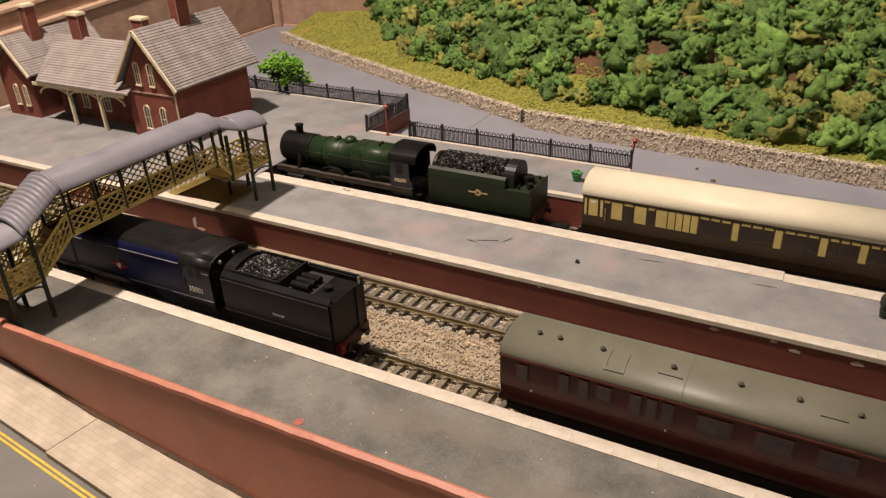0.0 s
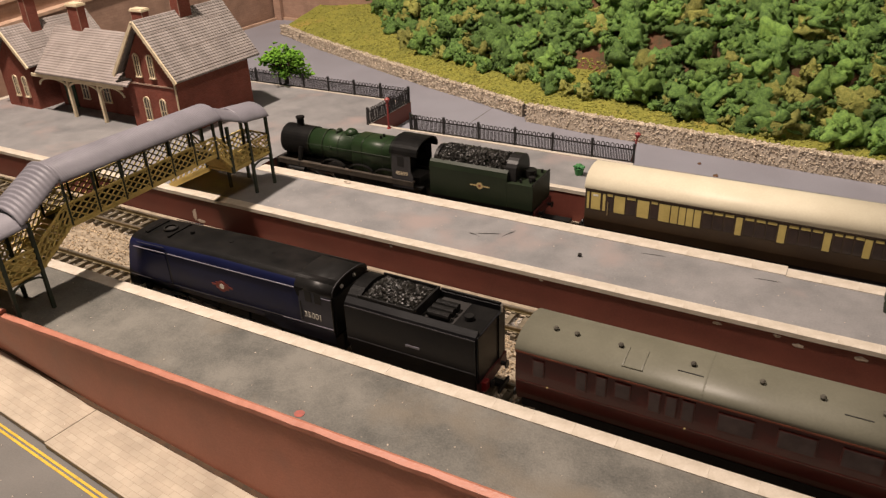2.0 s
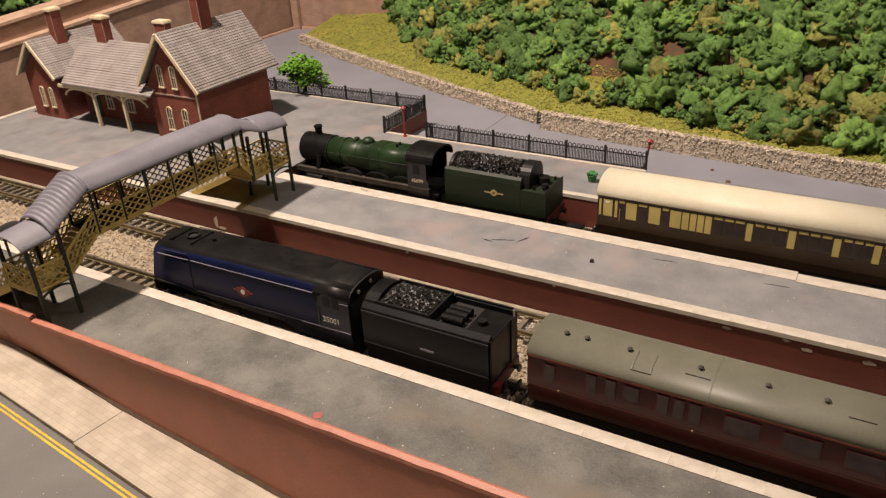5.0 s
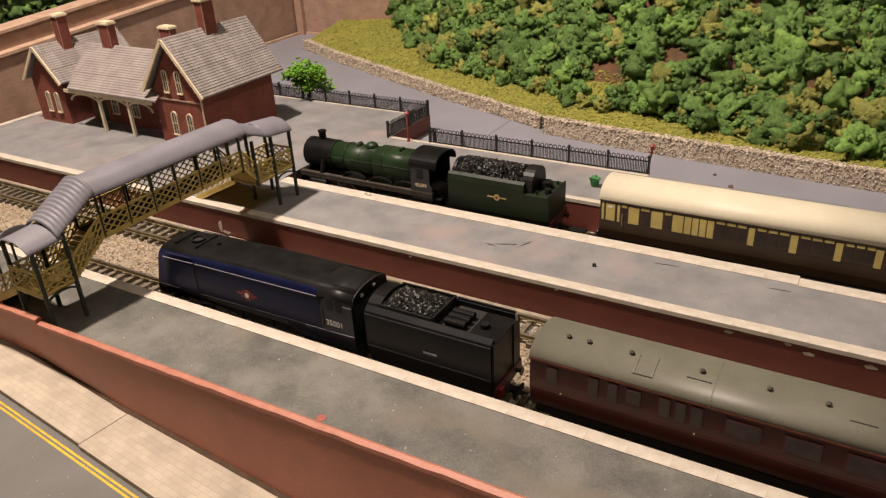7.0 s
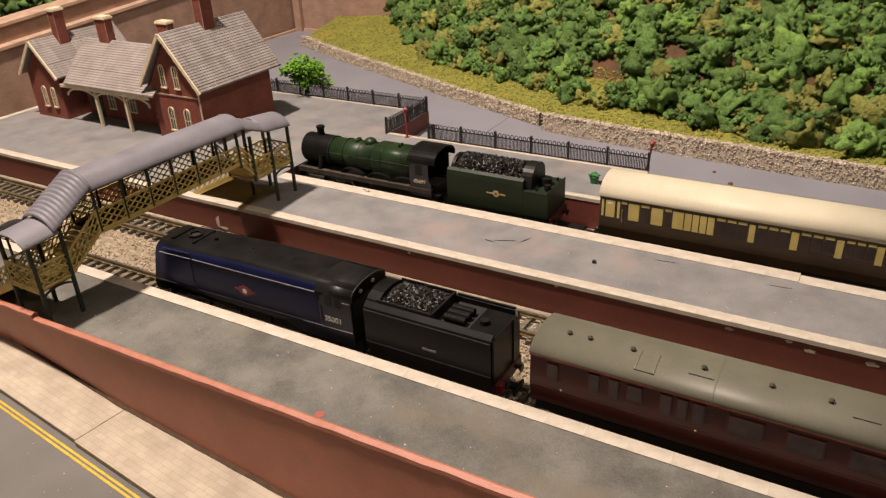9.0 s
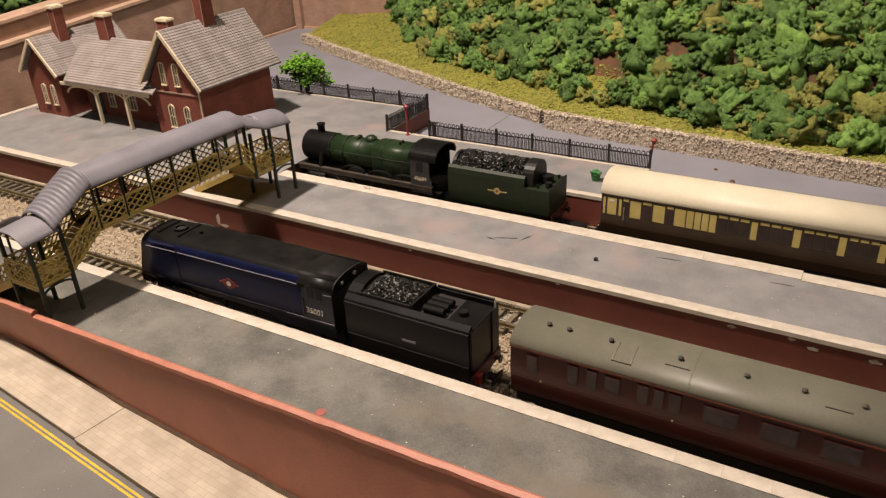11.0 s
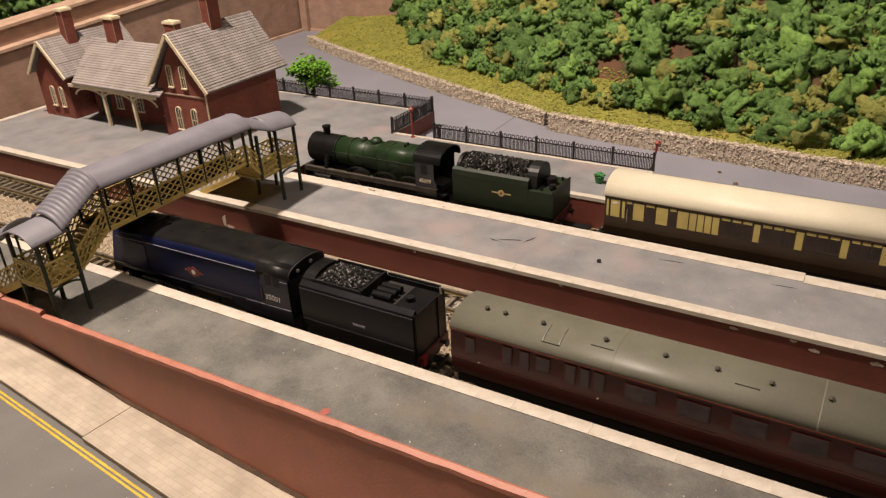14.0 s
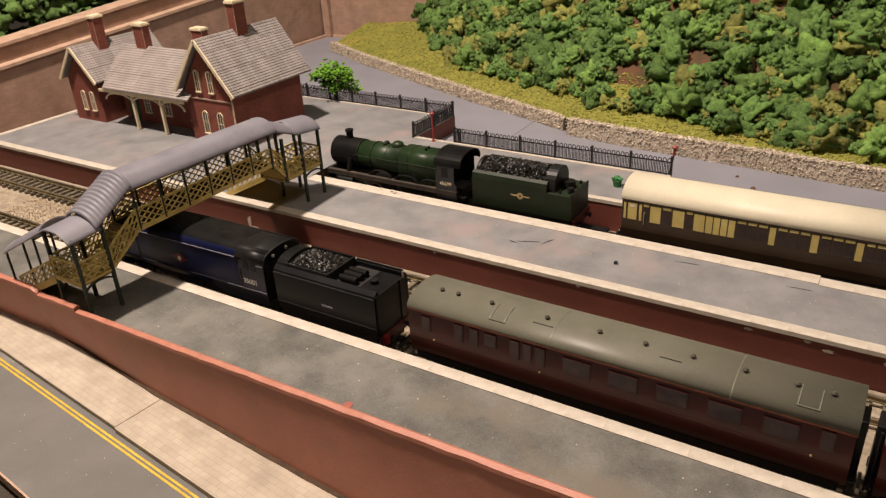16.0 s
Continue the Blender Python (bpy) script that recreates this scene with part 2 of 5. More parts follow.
M = dict(
    tarmac=mat("platform_tarmac", (0.246, 0.240, 0.240), (0.148, 0.149, 0.152), 0.6, 20, 0.8, 0.3, c=(0.27, 0.228, 0.218), wear=0.75),
    neartar=mat("worn_platform_tarmac", (0.172, 0.165, 0.145), (0.070, 0.070, 0.063), 0.6, 24, 0.7, 0.4, c=(0.155, 0.135, 0.105), wear=0.62),
    cabgrey=mat("dull_dark_cab_paint", (0.040, 0.039, 0.042), (0.028, 0.027, 0.029), 0.5, 12, 0.8, 0.08, spec=0.25),
    vent=mat("brown_grey_vent", (0.085, 0.078, 0.060), (0.055, 0.050, 0.040), 0.6, 4),
    darkred=mat("dull_red_beam", (0.065, 0.010, 0.009), (0.04, 0.008, 0.007), 0.5, 6),
    coping=mat("painted_stone_edge", (0.56, 0.51, 0.435), (0.42, 0.37, 0.295), 0.6, 9, 0.8, 0.3, wear=0.75, each=0.02),
    facebrick=mat("platform_face_brick", (0.165, 0.046, 0.032), (0.105, 0.029, 0.021), 0.55, 24, 0.9, 0.3, wear=0.9),
    wallred=mat("painted_retaining_wall", (0.46, 0.185, 0.125), (0.33, 0.125, 0.082), 0.5, 22, 0.9, 0.25, wear=0.9, c=(0.36, 0.165, 0.12)),
    walltop=mat("worn_wall_edge", (0.44, 0.185, 0.125), (0.34, 0.13, 0.085), 0.5, 6, 0.8, 0.3, wear=0.8),
    paving=courses("cream_paving_slabs", (0.445, 0.385, 0.305), (0.405, 0.345, 0.27), (0.35, 0.295, 0.225), 5, 2.6, 0.10, 0.75, "xy", 0.4),
    kerbdark=mat("dark_kerb_joint", (0.10, 0.09, 0.08)),
    road=mat("grey_road", (0.155, 0.148, 0.138), (0.115, 0.110, 0.102), 0.75, 30, 0.8, 0.2, c=(0.22, 0.205, 0.18), wear=0.8),
    farroad=mat("pale_grey_road", (0.235, 0.235, 0.268), (0.205, 0.203, 0.230), 0.6, 40, 1.2, 0.1),
    yellow=mat("yellow_road_paint", (0.62, 0.42, 0.04), (0.45, 0.29, 0.03), 0.6, 5, 0.7),
    ballast=mat("ballast_bed", (0.36, 0.30, 0.22), (0.22, 0.18, 0.13), 0.9, 5, 0.7, 0.8),
    greychips=mat("grey_ballast_chips", (0.47, 0.445, 0.41), (0.29, 0.27, 0.245), 0.9, 4, 0.7, 0.4, island=0.35),
    # dark brown standing in for the shadow gap under the retaining wall
    moss=mat("wall_foot_shadow_line", (0.075, 0.042, 0.022), (0.04, 0.025, 0.014), 0.9, 5),
    chips=mat("ballast_chips", (0.47, 0.37, 0.25), (0.33, 0.25, 0.16), 0.9, 4, 0.7, 0.4, island=0.4),
    sleeper=mat("dark_sleeper", (0.155, 0.130, 0.088), (0.085, 0.068, 0.046), 0.75, 4, 0.6, 0.3, each=0.25),
    rail=mat("brown_rail", (0.27, 0.22, 0.12), (0.17, 0.135, 0.075), 0.45, 8, 0.6, 0.2, metal=0.5),
    railtop=mat("bright_rail_head", (0.62, 0.56, 0.46), (0.45, 0.40, 0.32), 0.3, 8, 0.6, 0.1, metal=0.9),
    black=mat("satin_black", (0.012, 0.0115, 0.011), (0.007, 0.007, 0.007), 0.42, 12, 0.8, 0.1, spec=0.25),
    soot=mat("sooty_black", (0.011, 0.0105, 0.010), (0.006, 0.006, 0.006), 0.44, 9, 0.6, 0.3, c=(0.014, 0.0125, 0.012), spec=0.06),
    navy=mat("navy_blue_paint", (0.0065, 0.0095, 0.043), (0.005, 0.007, 0.031), 0.44, 24, 0.8, 0.06, spec=0.2),
    cabblue=mat("dull_blue_grey_cab_paint", (0.034, 0.035, 0.050), (0.024, 0.025, 0.038), 0.45, 12, 0.8, 0.08, spec=0.3),
    tenderblk=mat("black_tender_paint", (0.010, 0.010, 0.011), (0.006, 0.006, 0.007), 0.40, 20, 0.8, 0.06, spec=0.18),
    stripe=mat("pale_lining", (0.20, 0.195, 0.235), (0.14, 0.135, 0.165), 0.5, 5),
    white=mat("white_lettering", (0.72, 0.70, 0.64), (0.58, 0.56, 0.50), 0.5, 4),
    gold=mat("gold_lettering", (0.42, 0.33, 0.15), (0.30, 0.23, 0.10), 0.5, 4),
    crestred=mat("red_emblem", (0.20, 0.026, 0.018), (0.12, 0.018, 0.012), 0.5, 4),
    bufred=mat("red_buffer_beam", (0.24, 0.013, 0.013), (0.14, 0.009, 0.009), 0.4, 6),
    steel=mat("bright_steel", (0.60, 0.57, 0.52), (0.36, 0.34, 0.31), 0.3, 4, 0.6, 0.1, metal=0.9),
    green=mat("loco_green", (0.017, 0.036, 0.013), (0.010, 0.022, 0.008), 0.42, 20, 0.8, 0.10, spec=0.28),
    # brown-grey lightened to carry the pale reflection on the running plate
    runplate=mat("brown_grey_running_plate", (0.075, 0.062, 0.050), (0.045, 0.037, 0.030), 0.5, 6),
    tgreen=mat("tender_green", (0.016, 0.024, 0.012), (0.011, 0.017, 0.009), 0.5, 20, 0.8, 0.06, spec=0.22),
    coal=mat("black_coal", (0.020, 0.018, 0.015), (0.007, 0.007, 0.006), 0.34, 3, 0.5, 0.5, spec=0.4),
    maroon=mat("maroon_paint", (0.070, 0.011, 0.008), (0.050, 0.008, 0.006), 0.34, 26, 0.8, 0.06, spec=0.4),
    lining=mat("orange_lining", (0.19, 0.052, 0.026), (0.13, 0.036, 0.02), 0.5, 5),
    roofgrey=mat("olive_grey_roof", (0.146, 0.142, 0.106), (0.116, 0.113, 0.084), 0.5, 30, 0.9, 0.08),
    roofcream=mat("cream_roof", (0.64, 0.595, 0.455), (0.57, 0.52, 0.39), 0.55, 30, 0.9, 0.06),
    brown=mat("chocolate_paint", (0.048, 0.029, 0.014), (0.032, 0.019, 0.010), 0.45, 20, 0.8, 0.06),
    cream=mat("cream_yellow_paint", (0.54, 0.44, 0.15), (0.43, 0.34, 0.11), 0.5, 10, 0.8, 0.06),
    under=mat("dark_underframe", (0.016, 0.014, 0.013), (0.010, 0.009, 0.008), 0.7, 6),
    brick=courses("red_station_brick", (0.215, 0.062, 0.042), (0.165, 0.046, 0.032), (0.24, 0.10, 0.075), 2.4, 0.9, 0.07, 0.8, "xz", 0.25),
    slate=courses("grey_roof_tiles", (0.31, 0.280, 0.265), (0.245, 0.220, 0.207), (0.15, 0.122, 0.106), 2.3, 10, 0.16, 0.85, "yx", 0.5),
    slatex=courses("grey_roof_tiles_along", (0.31, 0.275, 0.258), (0.27, 0.238, 0.222), (0.20, 0.168, 0.15), 2.3, 10, 0.16, 0.85, "xy", 0.5),
    trim=mat("cream_woodwork", (0.72, 0.62, 0.44), (0.58, 0.48, 0.32), 0.6, 6, 0.8),
    quoin=mat("stone_surround", (0.40, 0.28, 0.22), (0.30, 0.20, 0.15), 0.7, 4),
    pane=mat("dark_window_pane", (0.10, 0.085, 0.08), (0.05, 0.042, 0.04), 0.15, 10, 3, 0.0),
    coachpane=mat("dim_coach_pane", (0.085, 0.060, 0.058), (0.045, 0.031, 0.030), 0.12, 10, 3, 0.0),
    brownpane=mat("dark_brown_pane", (0.038, 0.022, 0.016), (0.020, 0.012, 0.009), 0.15, 10, 3, 0.0),
    doorgreen=mat("dark_green_door", (0.02, 0.06, 0.03), (0.012, 0.035, 0.02), 0.5, 5),
    iron=mat("black_iron", (0.022, 0.020, 0.020), (0.012, 0.011, 0.011), 0.5, 4, 0.6, 0.1),
    bridgegreen=mat("dark_green_ironwork", (0.030, 0.042, 0.026), (0.018, 0.024, 0.016), 0.5, 4, 0.6, 0.1),
    lattice=mat("ochre_lattice", (0.66, 0.51, 0.17), (0.52, 0.39, 0.115), 0.55, 8, 0.8, 0.1),
    tin=mat("grey_corrugated_roof", (0.205, 0.198, 0.225), (0.158, 0.153, 0.174), 0.42, 22, 0.9, 0.08),
    lampred=mat("red_lamp_paint", (0.28, 0.035, 0.03), (0.18, 0.02, 0.02), 0.4, 4),
    backwall=courses("buff_stone_wall", (0.36, 0.235, 0.175), (0.32, 0.205, 0.15), (0.28, 0.18, 0.13), 6, 2.5, 0.12, 0.85, "xz", 0.2),
    backcap=mat("buff_coping", (0.50, 0.345, 0.25), (0.38, 0.25, 0.175), 0.8, 10, 0.9),
    stone=mat("pale_rough_stone", (0.54, 0.47, 0.37), (0.30, 0.24, 0.18), 0.9, 3, 0.7, 0.6, island=0.35),
    mortar=mat("stone_wall_core", (0.50, 0.43, 0.35), (0.36, 0.30, 0.23), 0.9, 6, 0.8, 0.6),
    grass=mat("yellow_green_flock", (0.27, 0.26, 0.045), (0.16, 0.165, 0.030), 0.95, 22, 0.9, 1.0, c=(0.30, 0.23, 0.05), wear=0.9),
    tuft=mat("mossy_flock", (0.27, 0.26, 0.050), (0.155, 0.165, 0.032), 0.95, 9, 0.9, 0.8, island=0.35),
    earth=mat("dark_hill_earth", (0.15, 0.062, 0.032), (0.05, 0.05, 0.022), 0.95, 12, 1.0, 0.9),
    leaf1=mat("green_clump_foliage", (0.150, 0.262, 0.060), (0.056, 0.118, 0.029), 0.9, 2.4, 0.7, 1.0, 1.4, island=0.35),
    leaf2=mat("olive_clump_foliage", (0.310, 0.310, 0.076), (0.160, 0.180, 0.042), 0.9, 2.4, 0.7, 1.0, 1.4, island=0.3),
    leaf3=mat("bright_clump_foliage", (0.210, 0.350, 0.074), (0.096, 0.190, 0.041), 0.9, 2.4, 0.7, 1.0, 1.4, island=0.3),
    treeleaf=mat("fresh_green_leaf", (0.16, 0.34, 0.025), (0.06, 0.17, 0.012), 0.85, 4, 0.7, 0.8, island=0.3),
    bark=mat("brown_bark", (0.14, 0.09, 0.05), (0.07, 0.045, 0.03), 0.9, 3),
    potgreen=mat("green_pot_plant", (0.05, 0.22, 0.06), (0.03, 0.13, 0.04), 0.6, 3),
    plaster=mat("room_plaster", (0.24, 0.22, 0.20), (0.21, 0.19, 0.175), 0.9, 200, 20, 0.1),
    boards=mat("room_floorboards", (0.25, 0.17, 0.10), (0.18, 0.12, 0.07), 0.6, 60, 8, 0.1),
    scrap=mat("pale_plaster_scrap", (0.58, 0.50, 0.42), (0.36, 0.29, 0.23), 0.8, 2),
    baseboard=mat("dark_baseboard", (0.060, 0.048, 0.030), (0.035, 0.028, 0.018), 0.8, 30),
    redstain=mat("red_paint_spot", (0.36, 0.09, 0.07), (0.24, 0.09, 0.075), 0.6, 3),
)


# ---- mesh helpers (all in units) ----
def part(name, bm, material, parent=None, label="", m=None):
    """Links a bmesh as one mesh object, under a thing or a part."""
    bmesh.ops.recalc_face_normals(bm, faces=bm.faces)
    bmesh.ops.scale(bm, vec=(U, U, U), verts=bm.verts)
    me = bpy.data.meshes.new(name)
    bm.to_mesh(me)
    bm.free()
    me.materials.append(M[material])
    ob = new(name, me)
    if parent is not None:
        ob.parent = parent
    if m is not None:
        ob.matrix_basis = m
    if label:
        tagged(ob, label)
    return ob


def again(name, src, parent, m):
    """One more piece on the same mesh."""
    ob = new(name, src.data)
    ob.parent = parent
    ob.matrix_basis = m
    return ob


def at(x, y, z, rx=0, ry=0, rz=0):
    return pose(x * U, y * U, z * U, rx, ry, rz)


def thing(name, label, category, group="", x=0, y=0, z=0, kind=""):
    ob = new(name)
    ob.empty_display_size = 0.01
    ob.matrix_basis = at(x, y, z)
    return tagged(ob, label, category, group, kind)


def B():
    return bmesh.new()


def box(bm, x0, x1, y0, y1, z0, z1, bevel=0.0):
    g = bmesh.ops.create_cube(bm, size=1)
    v = g["verts"]
    bmesh.ops.scale(bm, vec=(x1 - x0, y1 - y0, z1 - z0), verts=v)
    bmesh.ops.translate(bm, vec=((x0 + x1) / 2, (y0 + y1) / 2, (z0 + z1) / 2), verts=v)
    if bevel:
        e = list({e for q in v for e in q.link_edges})
        bmesh.ops.bevel(bm, geom=e, offset=bevel, segments=2, affect="EDGES", profile=0.6)
    return bm


def rod(bm, a, b, r, r2=None, seg=10):
    a, b = Vector(a), Vector(b)
    d = b - a
    m = Matrix.Translation((a + b) / 2) @ d.to_track_quat("Z", "Y").to_matrix().to_4x4()
    bmesh.ops.create_cone(bm, cap_ends=True, segments=seg, radius1=r, radius2=r if r2 is None else r2, depth=d.length, matrix=m)
    return bm


def bar(bm, a, b, w, d):
    """A square bar from a to b, w wide along x where it can be, d deep."""
    a, b = Vector(a), Vector(b)
    v = b - a
    m = Matrix.Translation((a + b) / 2) @ v.to_track_quat("Z", "Y").to_matrix().to_4x4()
    g = bmesh.ops.create_cube(bm, size=1)["verts"]
    bmesh.ops.scale(bm, vec=(w, d, v.length), verts=g)
    bmesh.ops.transform(bm, matrix=m, verts=g)
    return bm


def loft(bm, rings, close=True, cap=True):
    """Skins a row of rings of points."""
    vs = [[bm.verts.new(p) for p in r] for r in rings]
    n = len(vs[0])
    for a, b in zip(vs, vs[1:]):
        for i in range(n if close else n - 1):
            j = (i + 1) % n
            bm.faces.new((a[i], a[j], b[j], b[i]))
    if cap and close:
        bm.faces.new(vs[0])
        bm.faces.new(vs[-1][::-1])
    return bm


def extrude_x(bm, prof, x0, x1):
    return loft(bm, [[(x0, y, z) for y, z in prof], [(x1, y, z) for y, z in prof]])


def extrude_y(bm, prof, y0, y1):
    return loft(bm, [[(x, y0, z) for x, z in prof], [(x, y1, z) for x, z in prof]])


def ball(bm, x, y, z, rx, ry, rz, sub=2, rough=0.0, seed=0):
    g = bmesh.ops.create_icosphere(bm, subdivisions=sub, radius=1)["verts"]
    for v in g:
        k = 1 + rough * noise.noise(v.co * 1.7 + Vector((seed * 7.3, seed, 0)))
        v.co = Vector((x + v.co.x * rx * k, y + v.co.y * ry * k, z + v.co.z * rz * k))
    return bm


def lumps(name, material, places, parent=None, label="", category="", kind="stuff", sub=2, rough=0.55, flat=0.8, variants=8, seed=1, smooth=False, torn=0.0):
    """Many crumpled clumps in one mesh: places are (x, y, z, radius)."""
    rng = np.random.default_rng(seed)
    shapes = []
    for k in range(variants):
        bm = bmesh.new()
        bmesh.ops.create_icosphere(bm, subdivisions=sub, radius=1)
        co = []
        for v in bm.verts:
            p = v.co
            d = 1 + rough * noise.noise(p * 1.3 + Vector((k * 5.1, 2, 9))) + rough * 0.6 * noise.noise(p * 3.1 + Vector((k * 2.3, 7, 1))) + rough * 0.35 * noise.noise(p * 6.5 + Vector((k * 3.7, 2, 5)))
            if torn:
                d -= torn * abs(noise.noise(p * 2.1 + Vector((k * 1.9, 4, 3)))) - torn * 0.18
                d += torn * 0.3 * noise.noise(p * 11 + Vector((k * 2.9, 1, 8)))
            co.append(Vector((p.x * 1.15, p.y, p.z * 0.9)) * max(d, 0.25) if torn else p * d)
        bm.verts.index_update()
        fc = [[v.index for v in f.verts] for f in bm.faces]
        shapes.append((np.array(co), np.array(fc)))
        bm.free()
    V, Fc, n = [], [], 0
    for x, y, z, r in places:
        co, fc = shapes[rng.integers(variants)]
        e = Euler(tuple(rng.uniform(0, 6.28, 3))).to_matrix()
        s = r * rng.uniform(0.7, 1.3, 3)
        p = (co * s) @ np.array(e)
        p[:, 2] *= flat
        V.append((p + np.array((x, y, z))) * U)
        Fc.append(fc + n)
        n += len(co)
    V, Fc = np.concatenate(V), np.concatenate(Fc)
    me = bpy.data.meshes.new(name)
    me.from_pydata(V.tolist(), [], Fc.tolist())
    me.materials.append(M[material])
    if smooth:
        me.polygons.foreach_set("use_smooth", [True] * len(me.polygons))
    ob = new(name, me)
    if parent is not None:
        ob.parent = parent
    return tagged(ob, label, category, "", kind)


def writing(name, text, size, material, parent, m, label=""):
    cu = bpy.data.curves.new(name, "FONT")
    cu.body, cu.size, cu.align_x, cu.extrude = text, size * U, "CENTER", 0.06 * U
    tmp = new(name, cu)
    me = bpy.data.meshes.new_from_object(tmp.evaluated_get(bpy.context.evaluated_depsgraph_get()))
    bpy.data.objects.remove(tmp)
    me.materials.clear()
    me.materials.append(M[material])
    ob = new(name, me)
    ob.parent, ob.matrix_basis = parent, m
    return tagged(ob, label) if label else ob


# ---- setting ----
ZP = 18.5   # platform top
ZR = 6.0    # rail top


def structure(name, bm, material, label):
    return tagged(part(name, bm, material), label, "", "", "structure")


structure("ground", box(B(), -900, 700, -103, 900, -6, 0), "ballast", "sandy ballasted baseboard under the model railway")
# Unseen room shell, added to enclose the layout and bounce the lamp light.
structure("room_floor", box(B(), -1800, 1800, -1500, 1800, -620, -600), "boards", "unseen brown wooden floor added below the layout to close the room")
structure("room_ceiling", box(B(), -1800, 1800, -1500, 1800, 1000, 1020), "plaster", "unseen plain plaster ceiling added to bounce light")
for n, b in (("wall_north", (-1800, 1800, 1800, 1820)), ("wall_south", (-1800, 1800, -1520, -1500)), ("wall_west", (-1820, -1800, -1500, 1800)), ("wall_east", (1800, 1820, -1500, 1800))):
    structure(n, box(B(), *b, -600, 1000), "plaster", "unseen plain plaster wall added to bounce light")
structure("far_road", box(B(), -480, 500, 160, 560, 0.2, 6), "farroad", "smooth pale grey model road behind the station")


def slab(name, xs, label, top="tarmac"):
    """A platform block with a flat outline xs, from the baseboard to the platform top."""
    bm = B()
    lo, hi = [bm.verts.new((x, y, 0.1)) for x, y in xs], [bm.verts.new((x, y, ZP)) for x, y in xs]
    bm.faces.new(hi)
    bm.faces.new(lo[::-1])
    for i in range(len(xs)):
        j = (i + 1) % len(xs)
        bm.faces.new((lo[i], lo[j], hi[j], hi[i]))
    ob = structure(name, bm, top, label)
    ob.data.materials.append(M["facebrick"])
    for f in ob.data.polygons:
        f.material_index = 0 if abs(f.normal.z) > 0.5 else 1
    return ob


near_platform = slab("platform_near", [(-600, -112), (-160, -113), (260, -138.2), (400, -146.6), (400, -69.2), (-600, -69.2)], "grey tarmac platform with stained, dusty patches", "neartar")
main_platform = slab("platform_main", [(-446, 18.2), (400, 18.2), (400, 71), (-148, 71), (-148, 112), (400, 112), (400, 163), (-127, 163), (-127, 218), (-446, 218)],
                     "grey tarmac station platform with red brick faces round a bay")


def copings(parent, x0, x1, y0, y1, group_len, z=ZP):
    """Edge slabs, one by one, along x or y."""
    along_x = abs(x1 - x0) > abs(y1 - y0)
    n = max(1, round((abs(x1 - x0) if along_x else abs(y1 - y0)) / group_len))
    if along_x:
        L, w = (x1 - x0) / n, y1 - y0
        src = part("edge_slab", box(B(), -L / 2 + 0.012, L / 2 - 0.012, -w / 2, w / 2, -1.6, 0.45, 0.05), "coping", parent, "", at(x0 + L / 2, (y0 + y1) / 2, z))
        for i in range(1, n):
            again("edge_slab", src, parent, at(x0 + L * (i + 0.5), (y0 + y1) / 2, z + random.uniform(-0.04, 0.05), 0, 0, random.uniform(-0.12, 0.12)))
    else:
        L, w = (y1 - y0) / n, x1 - x0
        src = part("edge_slab", box(B(), -w / 2, w / 2, -L / 2 + 0.012, L / 2 - 0.012, -1.6, 0.45, 0.05), "coping", parent, "", at((x0 + x1) / 2, y0 + L / 2, z))
        for i in range(1, n):
            again("edge_slab", src, parent, at((x0 + x1) / 2, y0 + L * (i + 0.5), z + random.uniform(-0.04, 0.05)))


# ---- tracks ----
def track(name, y, x0, x1, label):
    t = thing(name, label, "track", "railway tracks", kind="structure")
    for s in (-7.3, 7.3):
        bm = B()
        box(bm, x0, x1, y + s - 0.9, y + s + 0.9, 3.3, 3.8)
        box(bm, x0, x1, y + s - 0.3, y + s + 0.3, 3.8, 5.3)
        part("rail", bm, "rail", t)
        part("rail_head", box(B(), x0, x1, y + s - 0.5, y + s + 0.5, 5.3, ZR, 0.12), "railtop", t, "worn bright rail head")
    src = None
    x = x0 + 4
    while x < x1:
        m = at(x, y, 2.15, 0, 0, random.uniform(-0.8, 0.8))
        if src is None:
            bm = box(B(), -1.2, 1.2, -11.0, 11.0, -1.2, 1.2, 0.15)
            for s in (-7.3, 7.3):
                for d in (-1.7, 1.7):
                    box(bm, -0.8, 0.8, s + d - 0.5, s + d + 0.5, 1.2, 1.9)
            src = part("sleeper", bm, "sleeper", t, "", m)
        else:
            again("sleeper", src, t, m)
        x += 7.0
    return t


track("track_near", -51, -470, 330, "brown railed model track beside the platform")
track("track_middle", 0, -470, 330, "brown railed model track on pale ballast")
track("track_bay", 92, -142, 330, "short bay track that ends at the platform")


def ballast_bed():
    """Sandy chips heaped along the middle with a furrow between two ridges, greyer by the rails."""
    rng = np.random.default_rng(5)
    tan, grey = [], []

    def heap(x, y):
        wander = 1.6 * noise.noise(Vector((x * 0.05, 0, 3)))
        u = y + 25.5 - wander
        return 2.6 * math.exp(-((u - 4.6) / 3.0) ** 2) + 1.5 * math.exp(-((u + 4.2) / 3.4) ** 2) - 0.9 * math.exp(-(u / 1.0) ** 2)
    for i in range(27000):
        x = rng.uniform(-330, 110) if i % 3 else rng.uniform(-130, 90)
        y = rng.uniform(-67, 12)
        beside = abs(abs(y) - 7.3) < 1.6 or abs(abs(y + 51) - 7.3) < 1.6
        if beside:
            continue
        z = 1.35 + heap(x, y) + rng.uniform(0, 0.3)
        far = noise.noise(Vector((x * 0.03, y * 0.05, 6))) * 5
        (grey if y + far > -10 or y + far < -46 and rng.random() < 0.4 else tan).append((x, y, z, rng.uniform(0.24, 0.5)))
